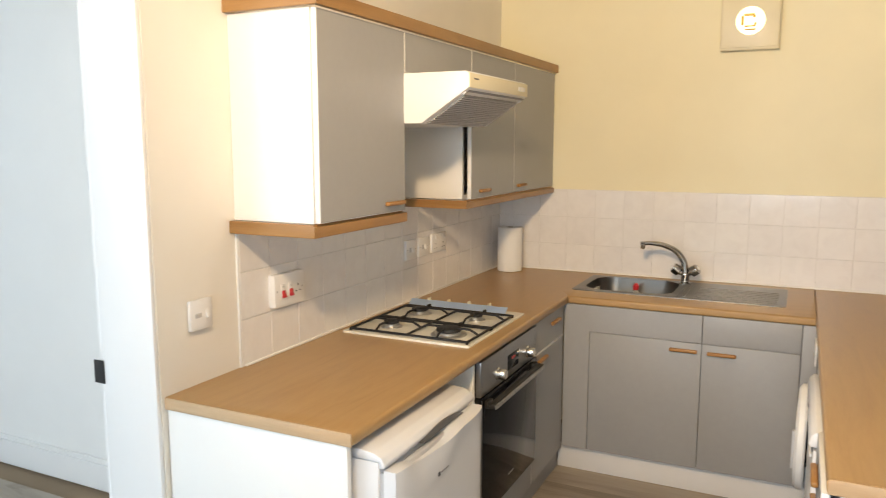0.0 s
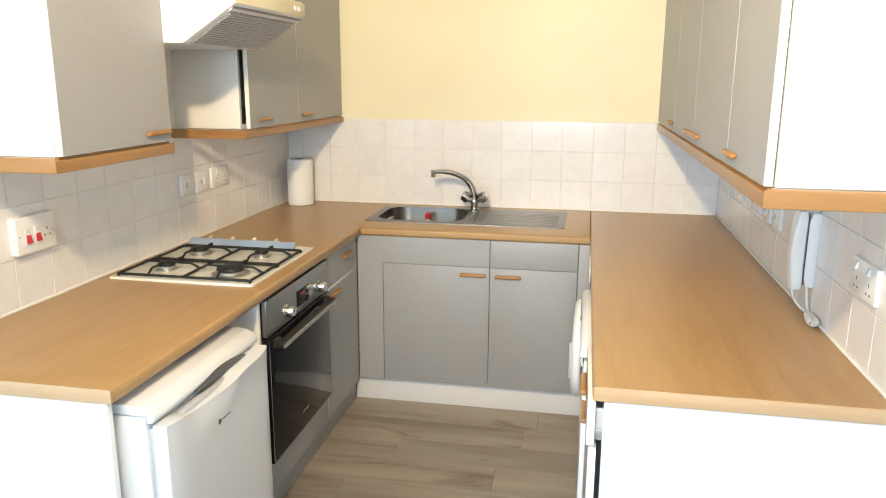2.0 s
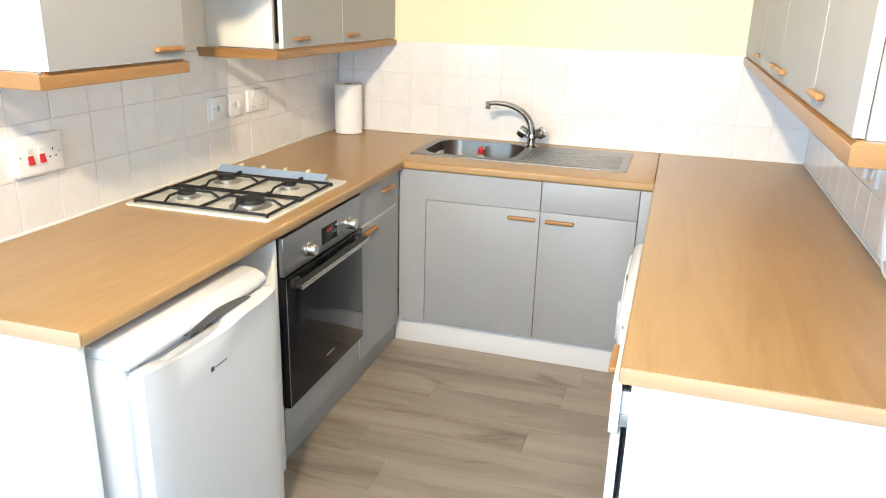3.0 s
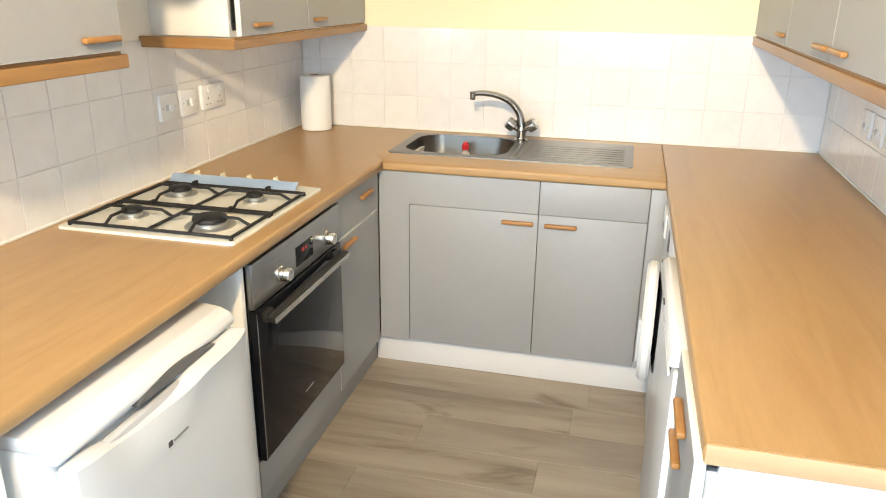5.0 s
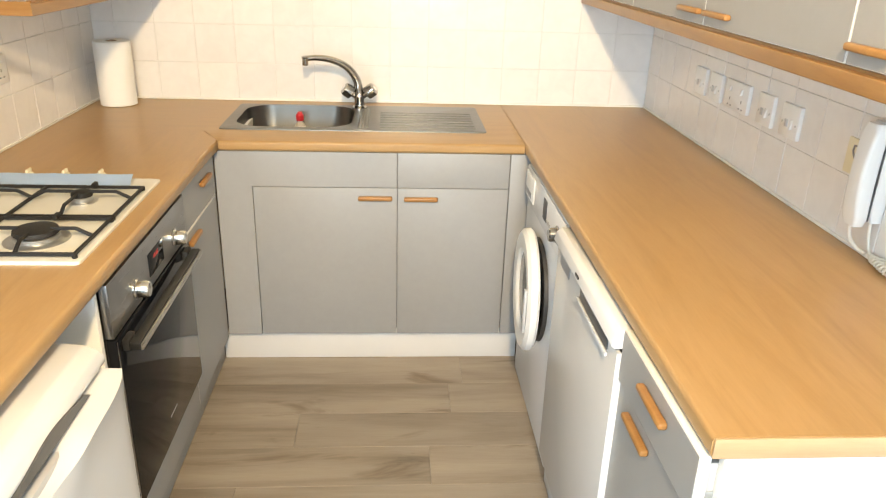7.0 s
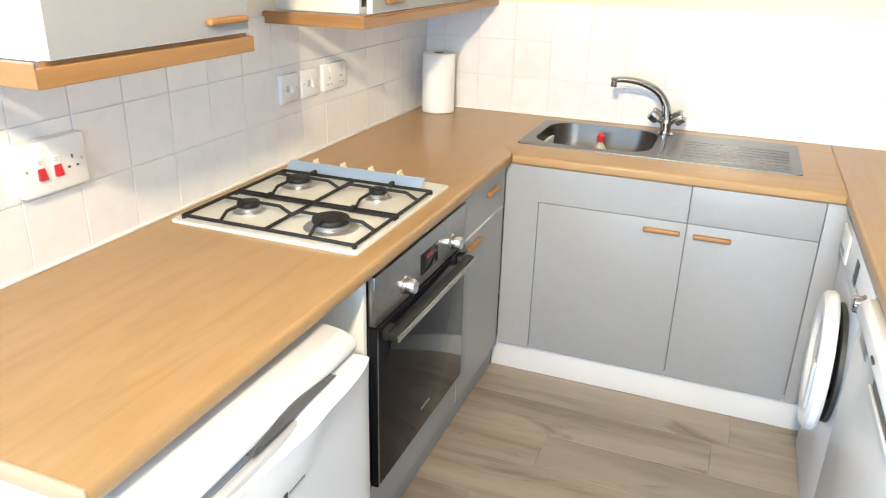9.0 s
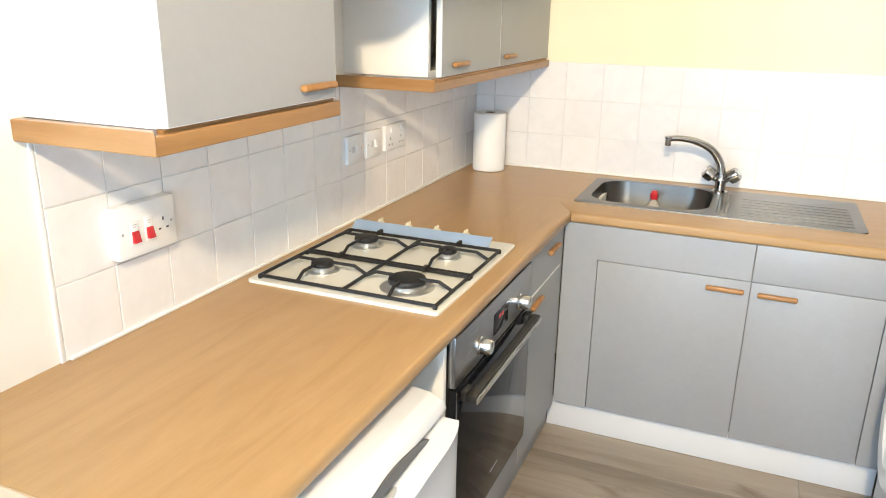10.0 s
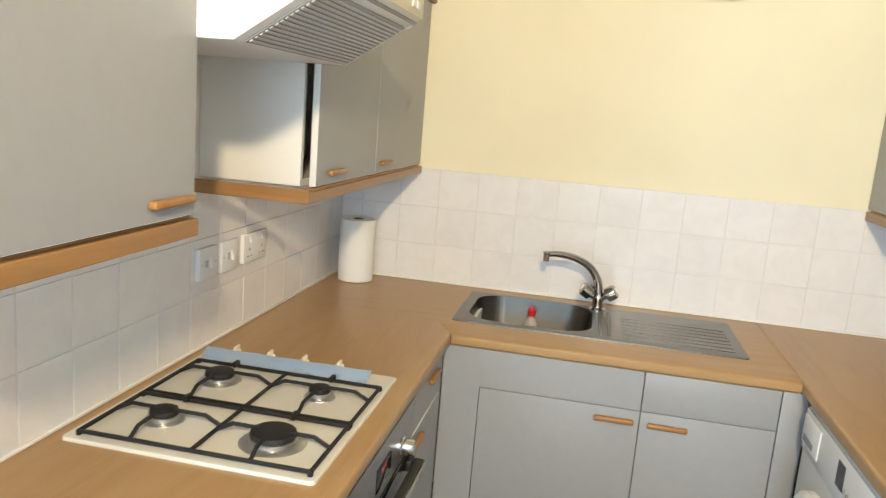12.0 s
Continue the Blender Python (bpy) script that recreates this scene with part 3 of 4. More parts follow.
part("front_strip", box(hx + 0.0402, hx + 0.045, OY0 + 0.03, OY1 - 0.03, 0.652, 0.668, r=0.0015), M["strip_steel"], grip, "brushed steel strip on the handle")
for y in (OY0 + 0.03, OY1 - 0.075):
    part("bracket", box(hx, hx + 0.0155, y, y + 0.045, 0.65, 0.678, r=0.003), M["dark_gap"], door, "black handle bracket")
part("door_trim", box(hx - 0.0005, hx + 0.001, OY0 + 0.004, OY0 + 0.008, 0.24, 0.685), M["steel_y"], door)
part("maker_mark", boxes((hx - 0.0002, hx + 0.0006, -1.372, -1.31, 0.299, 0.304)), M["grey_plastic"], door)
for y in (-1.49, -1.165):
    kn = part("knob", lathe([(0.0, 0.0), (0.024, 0.0), (0.024, 0.004), (0.0205, 0.007), (0.0195, 0.030), (0.0165, 0.034), (0.0, 0.034)], (FX + 0.016, y, 0.742), (1, 0, 0), 28), M["knob_steel"], oven, "satin steel knob")
    part("pointer", box(FX + 0.0495, FX + 0.0507, y - 0.001, y + 0.001, 0.744, 0.757), M["print"], kn)
disp = part("display", box(FX + 0.0155, FX + 0.0172, -1.385, -1.265, 0.722, 0.782, r=0.0006), M["oven_glass"], oven, "black clock display")
for i in range(4):
    y = -1.345 + i * 0.009 + (0.004 if i > 1 else 0)
    part("digit", boxes((FX + 0.0171, FX + 0.0176, y, y + 0.006, 0.758, 0.760), (FX + 0.0171, FX + 0.0176, y, y + 0.0015, 0.760, 0.769), (FX + 0.0171, FX + 0.0176, y + 0.0045, y + 0.006, 0.760, 0.769)), M["red_led"], disp, "lit red clock digit")

# end panels
panel = thing("end_panel", (0.3, -2.455, 0), "white end panel under the worktop beside the fridge", "panel")
part("board", box(0.004, 0.606, -2.476, -2.458, 0.0, 0.832, r=0.001), M["white_board"], panel)
panel = thing("end_panel", (2.0, -2.232, 0), "white end panel under the worktop beside the drawers", "panel")
part("board", box(1.700, XR - 0.002, -2.240, -2.222, 0.0, 0.832, r=0.001), M["white_board"], panel)


# ---------------------------------------------------------------- under-counter fridge
fridge = thing("fridge", (0.4, -2.15, 0), "white under-counter fridge with a scooped door grip", "fridge")
RY0, RY1 = -2.425, -1.862
part("cabinet", box(0.12, 0.665, RY0, RY1, 0.012, 0.782, r=0.006), M["appliance"], fridge)
part("top", prism_y([(0.12, 0.783), (0.12, 0.805), (0.615, 0.81), (0.650, 0.806), (0.676, 0.795), (0.686, 0.78), (0.683, 0.768), (0.667, 0.766), (0.667, 0.783)], RY0 - 0.002, RY1 + 0.002, 0.004), M["appliance"], fridge, "rounded white worktop lid")


def fridge_door():
    """A door with a gently bowed face and a curved grip scooped out of its upper edge."""
    bm = bmesh.new()
    ny, nz = 28, 16
    grid = []
    for j in range(nz + 1):
        row = []
        for i in range(ny + 1):
            u = i / ny
            y = RY0 + 0.006 + (RY1 - RY0 - 0.012) * u
            top = 0.760 - 0.020 * math.exp(-((u - 0.36) / 0.22) ** 4)
            w = (j / nz) ** 0.6
            z = 0.03 + (top - 0.03) * w
            near = max(0.0, 1 - (top - z) / 0.10)
            x = 0.722 + 0.014 * near * near * math.exp(-((u - 0.62) / 0.34) ** 4) - 0.016 * max(0.0, 1 - (top - z) / 0.045) * math.exp(-((u - 0.34) / 0.2) ** 4) - 0.010 * (abs(u - 0.5) * 2) ** 10
            row.append(bm.verts.new((x, y, z)))
        grid.append(row)
    for j in range(nz):
        for i in range(ny):
            bm.faces.new((grid[j][i], grid[j][i + 1], grid[j + 1][i + 1], grid[j + 1][i]))
    got = bmesh.ops.extrude_face_region(bm, geom=list(bm.faces))
    for v in got["geom"]:
        if isinstance(v, bmesh.types.BMVert):
            v.co.x = 0.677
    return bm


def fridge_grip():
    """A slim solid crescent set in the lid's lower front edge, dark for the grip slot's shade."""
    bm = bmesh.new()
    low, high = [], []
    n = 16
    for i in range(n + 1):
        u = i / n
        y = RY0 + 0.195 + 0.27 * u
        low.append((y, 0.764))
        high.append((y, 0.765 + 0.019 * math.sin(math.pi * min(1, u * 1.02)) ** 0.7))
    for x in (0.664, 0.6925):
        vs = [bm.verts.new((x - (0.004 if z > 0.766 and x > 0.67 else 0), y, z)) for y, z in low + high[::-1][1:-1]]
        bm.faces.new(vs)
    bm.verts.ensure_lookup_table()
    k = len(bm.verts) // 2
    for i in range(k):
        bm.faces.new((bm.verts[i], bm.verts[(i + 1) % k], bm.verts[k + (i + 1) % k], bm.verts[k + i]))
    return bm


fd = part("door", fridge_door(), M["appliance"], fridge, "white bowed fridge door")
part("seal", box(0.6655, 0.6765, RY0 + 0.01, RY1 - 0.01, 0.04, 0.75), M["pale_grey"], fridge)
# Its dark grey paints the shade inside the lid's grip recess.
part("grip", fridge_grip(), M["slot"], fridge, "dark grey crescent painting the grip slot's shade")
part("scoop", box(0.679, 0.70, RY0 + 0.10, RY0 + 0.33, 0.728, 0.752, r=0.006), M["pale_grey"], fd, "pale grip scoop")
part("badge", boxes((0.7222, 0.7248, -2.20, -2.188, 0.662, 0.674)), M["print"], fd)
part("badge", boxes((0.7222, 0.7248, -2.183, -2.134, 0.6662, 0.6698)), M["grey_plastic"], fd)

# ---------------------------------------------------------------- hob
hob = thing("gas_hob", (0.295, -1.34, TOP), "cream four-burner gas hob with black pan supports", "hob")
part("top_plate", slab(rounded_loop(0.034, 0.562, -1.632, -1.05, 0.012), TOP - 0.002, TOP + 0.008, r=0.003), M["hob"], hob)
part("underside", box(0.065, 0.535, -1.595, -1.085, TOP - 0.05, TOP - 0.003), M["dark_gap"], hob)


def burner(x, y, r):
    z = TOP + 0.008
    b = part("burner", lathe([(r * 1.5, 0), (r * 1.45, 0.002), (r * 1.05, 0.004), (r * 1.05, 0.012), (r * 0.95, 0.014), (0, 0.014)], (x, y, z), n=32), M["alu"], hob, "aluminium burner ring")
    part("cap", lathe([(r * 1.0, 0.0141), (r * 1.04, 0.017), (r * 1.0, 0.025), (r * 0.7, 0.0275), (0, 0.0285)], (x, y, z), n=32), M["iron"], b, "black burner cap")


BURN = ((0.425, -1.507, 0.046), (0.172, -1.492, 0.029), (0.168, -1.246, 0.034), (0.425, -1.248, 0.025))
for b in BURN:
    burner(*b)


def bar(bm, a, b, w=0.0066, h=0.0085):
    a, b = Vector(a), Vector(b)
    d = b - a
    m = Matrix.Translation((a + b) / 2) @ d.to_track_quat("X", "Z").to_matrix().to_4x4() @ Matrix.Diagonal((d.length + w * 0.6, w, h, 1))
    bmesh.ops.create_cube(bm, size=1, matrix=m)


def pan_support(y0, y1, burners):
    t = part("pan_support", bmesh.new(), M["iron"], hob, "black cast pan support")
    z, zt = TOP + 0.0165, TOP + 0.034
    x0, x1, xm = 0.062, 0.546, 0.302
    bm = bmesh.new()
    for a, b in (((x0, y0, z), (x1, y0, z)), ((x1, y0, z), (x1, y1, z)), ((x1, y1, z), (x0, y1, z)), ((x0, y1, z), (x0, y0, z)), ((xm, y0, z), (xm, y1, z))):
        bar(bm, a, b)
    for x, y, r in burners:
        lo, hi = (x0, xm) if x < xm else (xm, x1)
        for ex, s in ((lo, 1), (hi, -1)):
            mid, tip = ex + s * 0.035, x - s * (r + 0.004) * 0.7
            bar(bm, (ex, y, z), (mid, y, zt))
            bar(bm, (mid, y, zt), (tip, y, zt), 0.0062, 0.008)
        for ey, s in ((y0, 1),):
            mid, tip = ey + s * 0.03, y - s * (r + 0.004) * 0.75
            bar(bm, (x, ey, z), (x, mid, zt))
            if (tip - mid) * s > 0.004:
                bar(bm, (x, mid, zt), (x, tip, zt), 0.0062, 0.008)
    for x, y, r in burners:
        bar(bm, (x, y1 - 0.012, z + 0.006), (x, y1 + 0.006, z + 0.006), 0.01, 0.014)
    for x in (x0, x1):
        for y in (y0, y1):
            add_cyl(bm, (x, y, TOP + 0.0075), (0, 0, 1), 0.006, 0.006, 0.012, n=10)
    bmesh.ops.bevel(bm, geom=list(bm.edges), offset=0.0015, segments=1, affect="EDGES")
    bmesh.ops.translate(bm, verts=bm.verts, vec=-ORIGIN[t.name])
    bm.to_mesh(t.data)
    bm.free()


def film_sheet():
    """A slightly wavy leaning strip."""
    bm = bmesh.new()
    rows = []
    for i in range(25):
        x = 0.058 + 0.45 * i / 24
        w = 0.0005 * math.sin(i * 1.1)
        rows.append([bm.verts.new((x, -1.146 + w, TOP + 0.0085)), bm.verts.new((x, -1.130 + w, TOP + 0.026)), bm.verts.new((x, -1.108 + w * 1.5, TOP + 0.037 + w))])
    for a, b in zip(rows, rows[1:]):
        for j in range(2):
            bm.faces.new((a[j], b[j], b[j + 1], a[j + 1]))
    bmesh.ops.solidify(bm, geom=list(bm.faces), thickness=0.0012)
    return bm


pan_support(-1.612, -1.397, BURN[:2])
pan_support(-1.383, -1.158, BURN[2:])
hob.location += Vector((0.009, -0.014, 0.0))
part("film_strip", film_sheet(), M["blue_film"], hob, "pale blue protective film strip")
for x in (0.13, 0.225, 0.32, 0.415):
    kn = part("knob", lathe([(0.017, 0.0), (0.017, 0.004), (0.014, 0.007), (0.012, 0.022), (0.009, 0.025), (0, 0.025)], (x, -1.084, TOP + 0.008), n=20), M["cream_plastic"], hob, "cream control knob")
    part("grip", box(x - 0.003, x + 0.003, -1.098, -1.07, TOP + 0.026, TOP + 0.042, r=0.002), M["cream_plastic"], kn)

# ---------------------------------------------------------------- sink, tap, kitchen roll, bottle
sink = thing("sink", (1.07, -0.22, TOP), "stainless steel inset sink with a drainer", "sink")
bowl_loop = rounded_loop(0.632, 1.06, -0.40, -0.022, 0.10, 10)
part("rim", slab(rounded_loop(0.592, 1.556, -0.443, -0.004, 0.018), TOP - 0.001, TOP + 0.0035, hole=bowl_loop, r=0.001, keep=lambda e: all(v.co.z > TOP for v in e.verts) and not (0.6 < e.verts[0].co.x < 1.1 and -0.42 < e.verts[0].co.y < -0.02)), M["steel_x"], sink)


def bowl():
    bm = bmesh.new()
    rings = []
    for k in range(9):
        f = k / 8
        inset = 0.034 * f ** 1.5 + (0.05 * max(0, f - 0.8) / 0.2 if f > 0.8 else 0)
        z = TOP + 0.0035 - 0.155 * min(1, f * 1.18)
        loop = rounded_loop(0.632 + inset, 1.06 - inset, -0.40 + inset, -0.022 - inset, max(0.02, 0.10 - inset * 0.5), 10)
        rings.append([bm.verts.new((x, y, z)) for x, y in loop])
    n = len(rings[0])
    for a, b in zip(rings, rings[1:]):
        for i in range(n):
            bm.faces.new((a[i], a[(i + 1) % n], b[(i + 1) % n], b[i]))
    bm.faces.new(rings[-1])
    return bm


bw = part("bowl", bowl(), M["steel_bowl"], sink, "satin steel washing bowl")
part("waste", lathe([(0.035, 0.0), (0.033, 0.003), (0.022, 0.002), (0.0, 0.001)], (0.846, -0.21, TOP - 0.151), n=24), M["chrome"], bw, "chrome waste ring")
for i in range(9):
    y = -0.395 + i * 0.042
    if i < 7:
        part("drainer_ridge", box(1.165, 1.52, y, y + 0.02, TOP + 0.003, TOP + 0.0050, r=0.0018), M["steel_x"], sink)
part("drainer_lip", box(1.085, 1.10, -0.40, -0.07, TOP + 0.003, TOP + 0.0062, r=0.003), M["steel_x"], sink)
part("drainer_lip", box(1.112, 1.124, -0.40, -0.07, TOP + 0.003, TOP + 0.0062, r=0.003), M["steel_x"], sink)

tap = thing("mixer_tap", (1.077, -0.055, TOP + 0.0035), "worn chrome mixer tap with two acrylic heads", "tap")
tz = TOP + 0.0036
part("body", lathe([(0.03, 0), (0.03, 0.005), (0.022, 0.012), (0.02, 0.03), (0.023, 0.045), (0.021, 0.06), (0.014, 0.07), (0, 0.072)], (1.077, -0.055, tz), n=28), M["chrome"], tap)
sp = curve_points([(1.077, -0.055, tz + 0.06), (1.066, -0.058, tz + 0.115), (1.03, -0.07, tz + 0.165), (0.972, -0.09, tz + 0.195), (0.915, -0.11, tz + 0.205), (0.875, -0.123, tz + 0.203)], 8)
part("spout", tube(sp, 0.011, 14, [0.019 - 0.0085 * (i / (len(sp) - 1)) ** 0.7 for i in range(len(sp))]), M["chrome"], tap)
part("nozzle", lathe([(0.0115, 0), (0.012, 0.002), (0.012, 0.026), (0.0145, 0.029), (0.0145, 0.034), (0.009, 0.036), (0, 0.036)], (0.872, -0.124, tz + 0.177), n=20), M["chrome"], tap)
for s in (-1, 1):
    ax = Vector((s * 0.78, -0.12, 0.55)).normalized()
    c = Vector((1.077, -0.055, tz + 0.04))
    hd = part("head", lathe([(0.012, 0.012), (0.013, 0.032), (0.018, 0.034), (0.027, 0.038), (0.028, 0.056), (0.027, 0.072), (0.02, 0.077), (0.0, 0.077)], c, ax, 10), M["chrome"], tap, "faceted tap head")
    part("cap", lathe([(0.012, 0.0771), (0.011, 0.0795), (0, 0.08)], c, ax, 16), M["white_plastic"], hd)

ROLL = Vector((0.118, -0.045))
roll = thing("kitchen_roll", (ROLL.x, ROLL.y, TOP), "white kitchen paper roll standing on the worktop", "paper roll")
prof = [(0.021, 0.002), (0.066, 0.001), (0.069, 0.004), (0.0695, 0.12), (0.069, 0.243), (0.066, 0.247), (0.0215, 0.247), (0.021, 0.2)]
part("paper", lathe(prof, (ROLL.x, ROLL.y, TOP), n=40), M["paper"], roll)
part("core", lathe([(0.0208, 0.004), (0.0208, 0.248), (0.019, 0.248), (0.019, 0.004)], (ROLL.x, ROLL.y, TOP), n=28), M["card"], roll, "brown card core")
part("loose_end", box(ROLL.x + 0.0688, ROLL.x + 0.0696, ROLL.y - 0.01, ROLL.y + 0.01, TOP + 0.003, TOP + 0.242), M["paper"], roll)

bot = thing("washing_up_bottle", (0.838, -0.09, TOP - 0.148), "small pale bottle with a red cap in the sink", "bottle")
bz = TOP - 0.148
part("bottle_body", lathe([(0.0, 0.0), (0.024, 0.0), (0.025, 0.006), (0.025, 0.075), (0.018, 0.09), (0.010, 0.1), (0.010, 0.11), (0, 0.11)], (0.838, -0.09, bz), n=24), M["bottle"], bot, "pale translucent bottle body")
part("cap", lathe([(0.015, 0.105), (0.016, 0.127), (0.011, 0.131), (0.009, 0.139), (0, 0.14)], (0.838, -0.09, bz), n=20), M["red"], bot, "red bottle cap")
cap = thing("bottle_top", (0.885, -0.12, bz), "loose white plastic bottle top in the sink", "bottle top")
part("shell", lathe([(0.010, 0.0), (0.011, 0.002), (0.010, 0.055), (0.007, 0.06), (0, 0.06)], (0.885, -0.12, bz), n=18), M["white_plastic"], cap)

# ---------------------------------------------------------------- washing machine
wm = thing("washing_machine", (1.95, -0.92, 0), "white washing machine with its round door ajar", "washing machine")
WX, WY0, WY1 = 1.684, -1.248, -0.652
part("cabinet", box(WX, 2.22, WY0, WY1, 0.012, 0.825, r=0.006), M["appliance"], wm)
part("control_panel", box(WX - 0.006, WX + 0.001, WY0 + 0.003, WY1 - 0.003, 0.70, 0.82, r=0.003), M["appliance"], wm)
dr = part("detergent_drawer", box(WX - 0.012, WX - 0.006, WY1 - 0.16, WY1 - 0.015, 0.722, 0.806, r=0.003), M["white_plastic"], wm)
part("grip", box(WX - 0.0135, WX - 0.012, WY1 - 0.12, WY1 - 0.03, 0.732, 0.75, r=0.0006), M["grey_plastic"], dr)
part("display", box(WX - 0.008, WX - 0.006, WY0 + 0.24, WY0 + 0.29, 0.735, 0.80, r=0.0008), M["print"], wm, "dark control display")
for i in range(4):
    part("button", cyl((WX - 0.006, WY0 + 0.225 - i * 0.022, 0.745), (-1, 0, 0), 0.005, 0.0045, 0.004, n=12), M["red"] if i == 3 else M["grey_plastic"], wm)
part("dial", lathe([(0.026, 0), (0.026, 0.004), (0.022, 0.006), (0.02, 0.024), (0.017, 0.027), (0, 0.027)], (WX - 0.006, WY0 + 0.075, 0.76), (-1, 0, 0), 28), M["chrome"], wm, "silver programme dial")
part("gasket", lathe([(0.168, 0.0), (0.166, 0.012), (0.145, 0.014), (0.135, -0.03), (0.0, -0.12)], (WX - 0.002, -0.955, 0.488), (-1, 0, 0), 48), M["gasket"], wm, "dark rubber door gasket")
turn = Matrix.Translation((WX - 0.02, -0.785, 0.50)) @ Matrix.Rotation(radians(-2.5), 4, "Z") @ Matrix.Translation((-(WX - 0.02), 0.785, -0.50))
bm = lathe([(0.122, 0.0), (0.190, 0.0), (0.197, 0.008), (0.195, 0.026), (0.182, 0.036), (0.132, 0.034), (0.122, 0.024), (0.122, 0.0)], (WX - 0.016, -0.955, 0.488), (-1, 0, 0), 56)
bmesh.ops.transform(bm, matrix=turn, verts=bm.verts)
wd = part("door", bm, M["white_plastic"], wm, "thick white porthole ring, ajar")
bm = lathe([(0.123, 0.022), (0.123, 0.018), (0.10, -0.03), (0.06, -0.06), (0.0, -0.062), (0.0, 0.010), (0.07, 0.014), (0.123, 0.022)], (WX - 0.016, -0.955, 0.488), (-1, 0, 0), 40)
bmesh.ops.transform(bm, matrix=turn, verts=bm.verts)
part("porthole", bm, M["oven_glass"], wd, "dark glass porthole")
bm = box(WX - 0.061, WX - 0.052, -1.125, -1.103, 0.42, 0.56, r=0.002)
bmesh.ops.transform(bm, matrix=turn, verts=bm.verts)
part("grip", bm, M["pale_grey"], wd, "grey door grip")

# dishwasher
dw = thing("dishwasher", (1.95, -1.55, 0), "white dishwasher with shade put into its door colour", "dishwasher")
DX, DY0, DY1 = 1.660, -1.848, -1.284
part("cabinet", box(1.70, 2.25, DY0, DY1, 0.012, 0.825, r=0.004), M["appliance"], dw)
part("control_panel", prism_y([(1.699, 0.784), (DX - 0.012, 0.784), (DX - 0.018, 0.792), (DX - 0.012, 0.815), (DX + 0.0, 0.826), (1.699, 0.826)], DY0, DY1, 0.003), M["appliance"], dw, "white rounded control panel")
# The door is white; its grey tone is painted shade.
part("door", box(DX - 0.004, 1.699, DY0, DY1, 0.11, 0.776, r=0.004), M["shaded_door"], dw, "white enamel door toned grey as if in shade")
part("door_edge", box(DX - 0.0045, 1.70, DY0 - 0.003, DY0 + 0.004, 0.11, 0.776, r=0.001), M["appliance"], dw, "white door edge")
# Dark strip paints the shade in the gap over the door.
part("gap_shade", box(DX + 0.004, 1.699, DY0 + 0.001, DY1 - 0.001, 0.7765, 0.7835), M["dark_gap"], dw)
part("plinth_panel", box(DX + 0.02, 1.699, DY0, DY1, 0.0, 0.105, r=0.002), M["appliance"], dw)
# Flat dark plate stands in for the shade inside the grip recess.
part("grip", box(DX - 0.0065, DX - 0.0038, DY0 + 0.06, DY0 + 0.30, 0.748, 0.774, r=0.001), M["slot"], dw, "dark plate painting the grip recess's shade")
part("grip_lip", box(DX - 0.012, DX - 0.0066, DY0 + 0.05, DY0 + 0.31, 0.738, 0.7475, r=0.002), M["appliance"], dw, "white grip lip")
part("vent", box(DX - 0.0065, DX - 0.0038, DY1 - 0.15, DY1 - 0.05, 0.742, 0.772, r=0.001), M["grey_plastic"], dw)
part("maker_mark", boxes((DX - 0.0185, DX - 0.0155, -1.56, -1.53, 0.80, 0.806)), M["print"], dw)

# drawer unit by the right end
ru = thing("drawer_cabinet", (1.98, -2.0, 0), "grey base cabinet with its drawer slightly open", "cabinet")
for b in ((1.716, 2.27, -1.871, -1.855, 0.11, 0.83), (1.716, 2.27, -2.208, -2.192, 0.11, 0.69), (1.716, 2.27, -2.192, -1.871, 0.11, 0.127)):
    part("carcass_panel", box(*b), M["white_board"], ru)
d = part("drawer_front", box(1.664, 1.682, -2.236, -1.853, 0.719, 0.832, r=0.0015), M["white_board"], ru, "grey drawer front with white edging")
part("facing", box(1.6632, 1.6642, -2.2335, -1.8555, 0.7215, 0.8285), M["grey"], d)
door_handle(d, "y", -2.115, -1.99, 1.6632, -1, 0.794, 0.014)
part("drawer_side", box(1.682, 2.2, -2.2215, -2.209, 0.728, 0.808, r=0.001), M["pale_grey"], ru)
part("drawer_runner", box(1.684, 2.2, -2.2255, -2.2217, 0.732, 0.757, r=0.001), M["alu"], ru, "metal drawer runner")
d = part("door", box(1.670, 1.688, -2.236, -1.853, 0.112, 0.713, r=0.0015), M["white_board"], ru, "grey door with white edging")
part("facing", box(1.6692, 1.6702, -2.2335, -1.8555, 0.1145, 0.7105), M["grey"], d)
door_handle(d, "y", -2.045, -1.922, 1.6692, -1, 0.686, 0.014)
part("plinth", box(1.735, 1.75, -2.22, -1.855, 0.0, 0.109, r=0.001), M["plinth"], ru, "white plinth board")

# ---------------------------------------------------------------- wall cabinets
WZ0, WZ1 = 1.345, 1.965


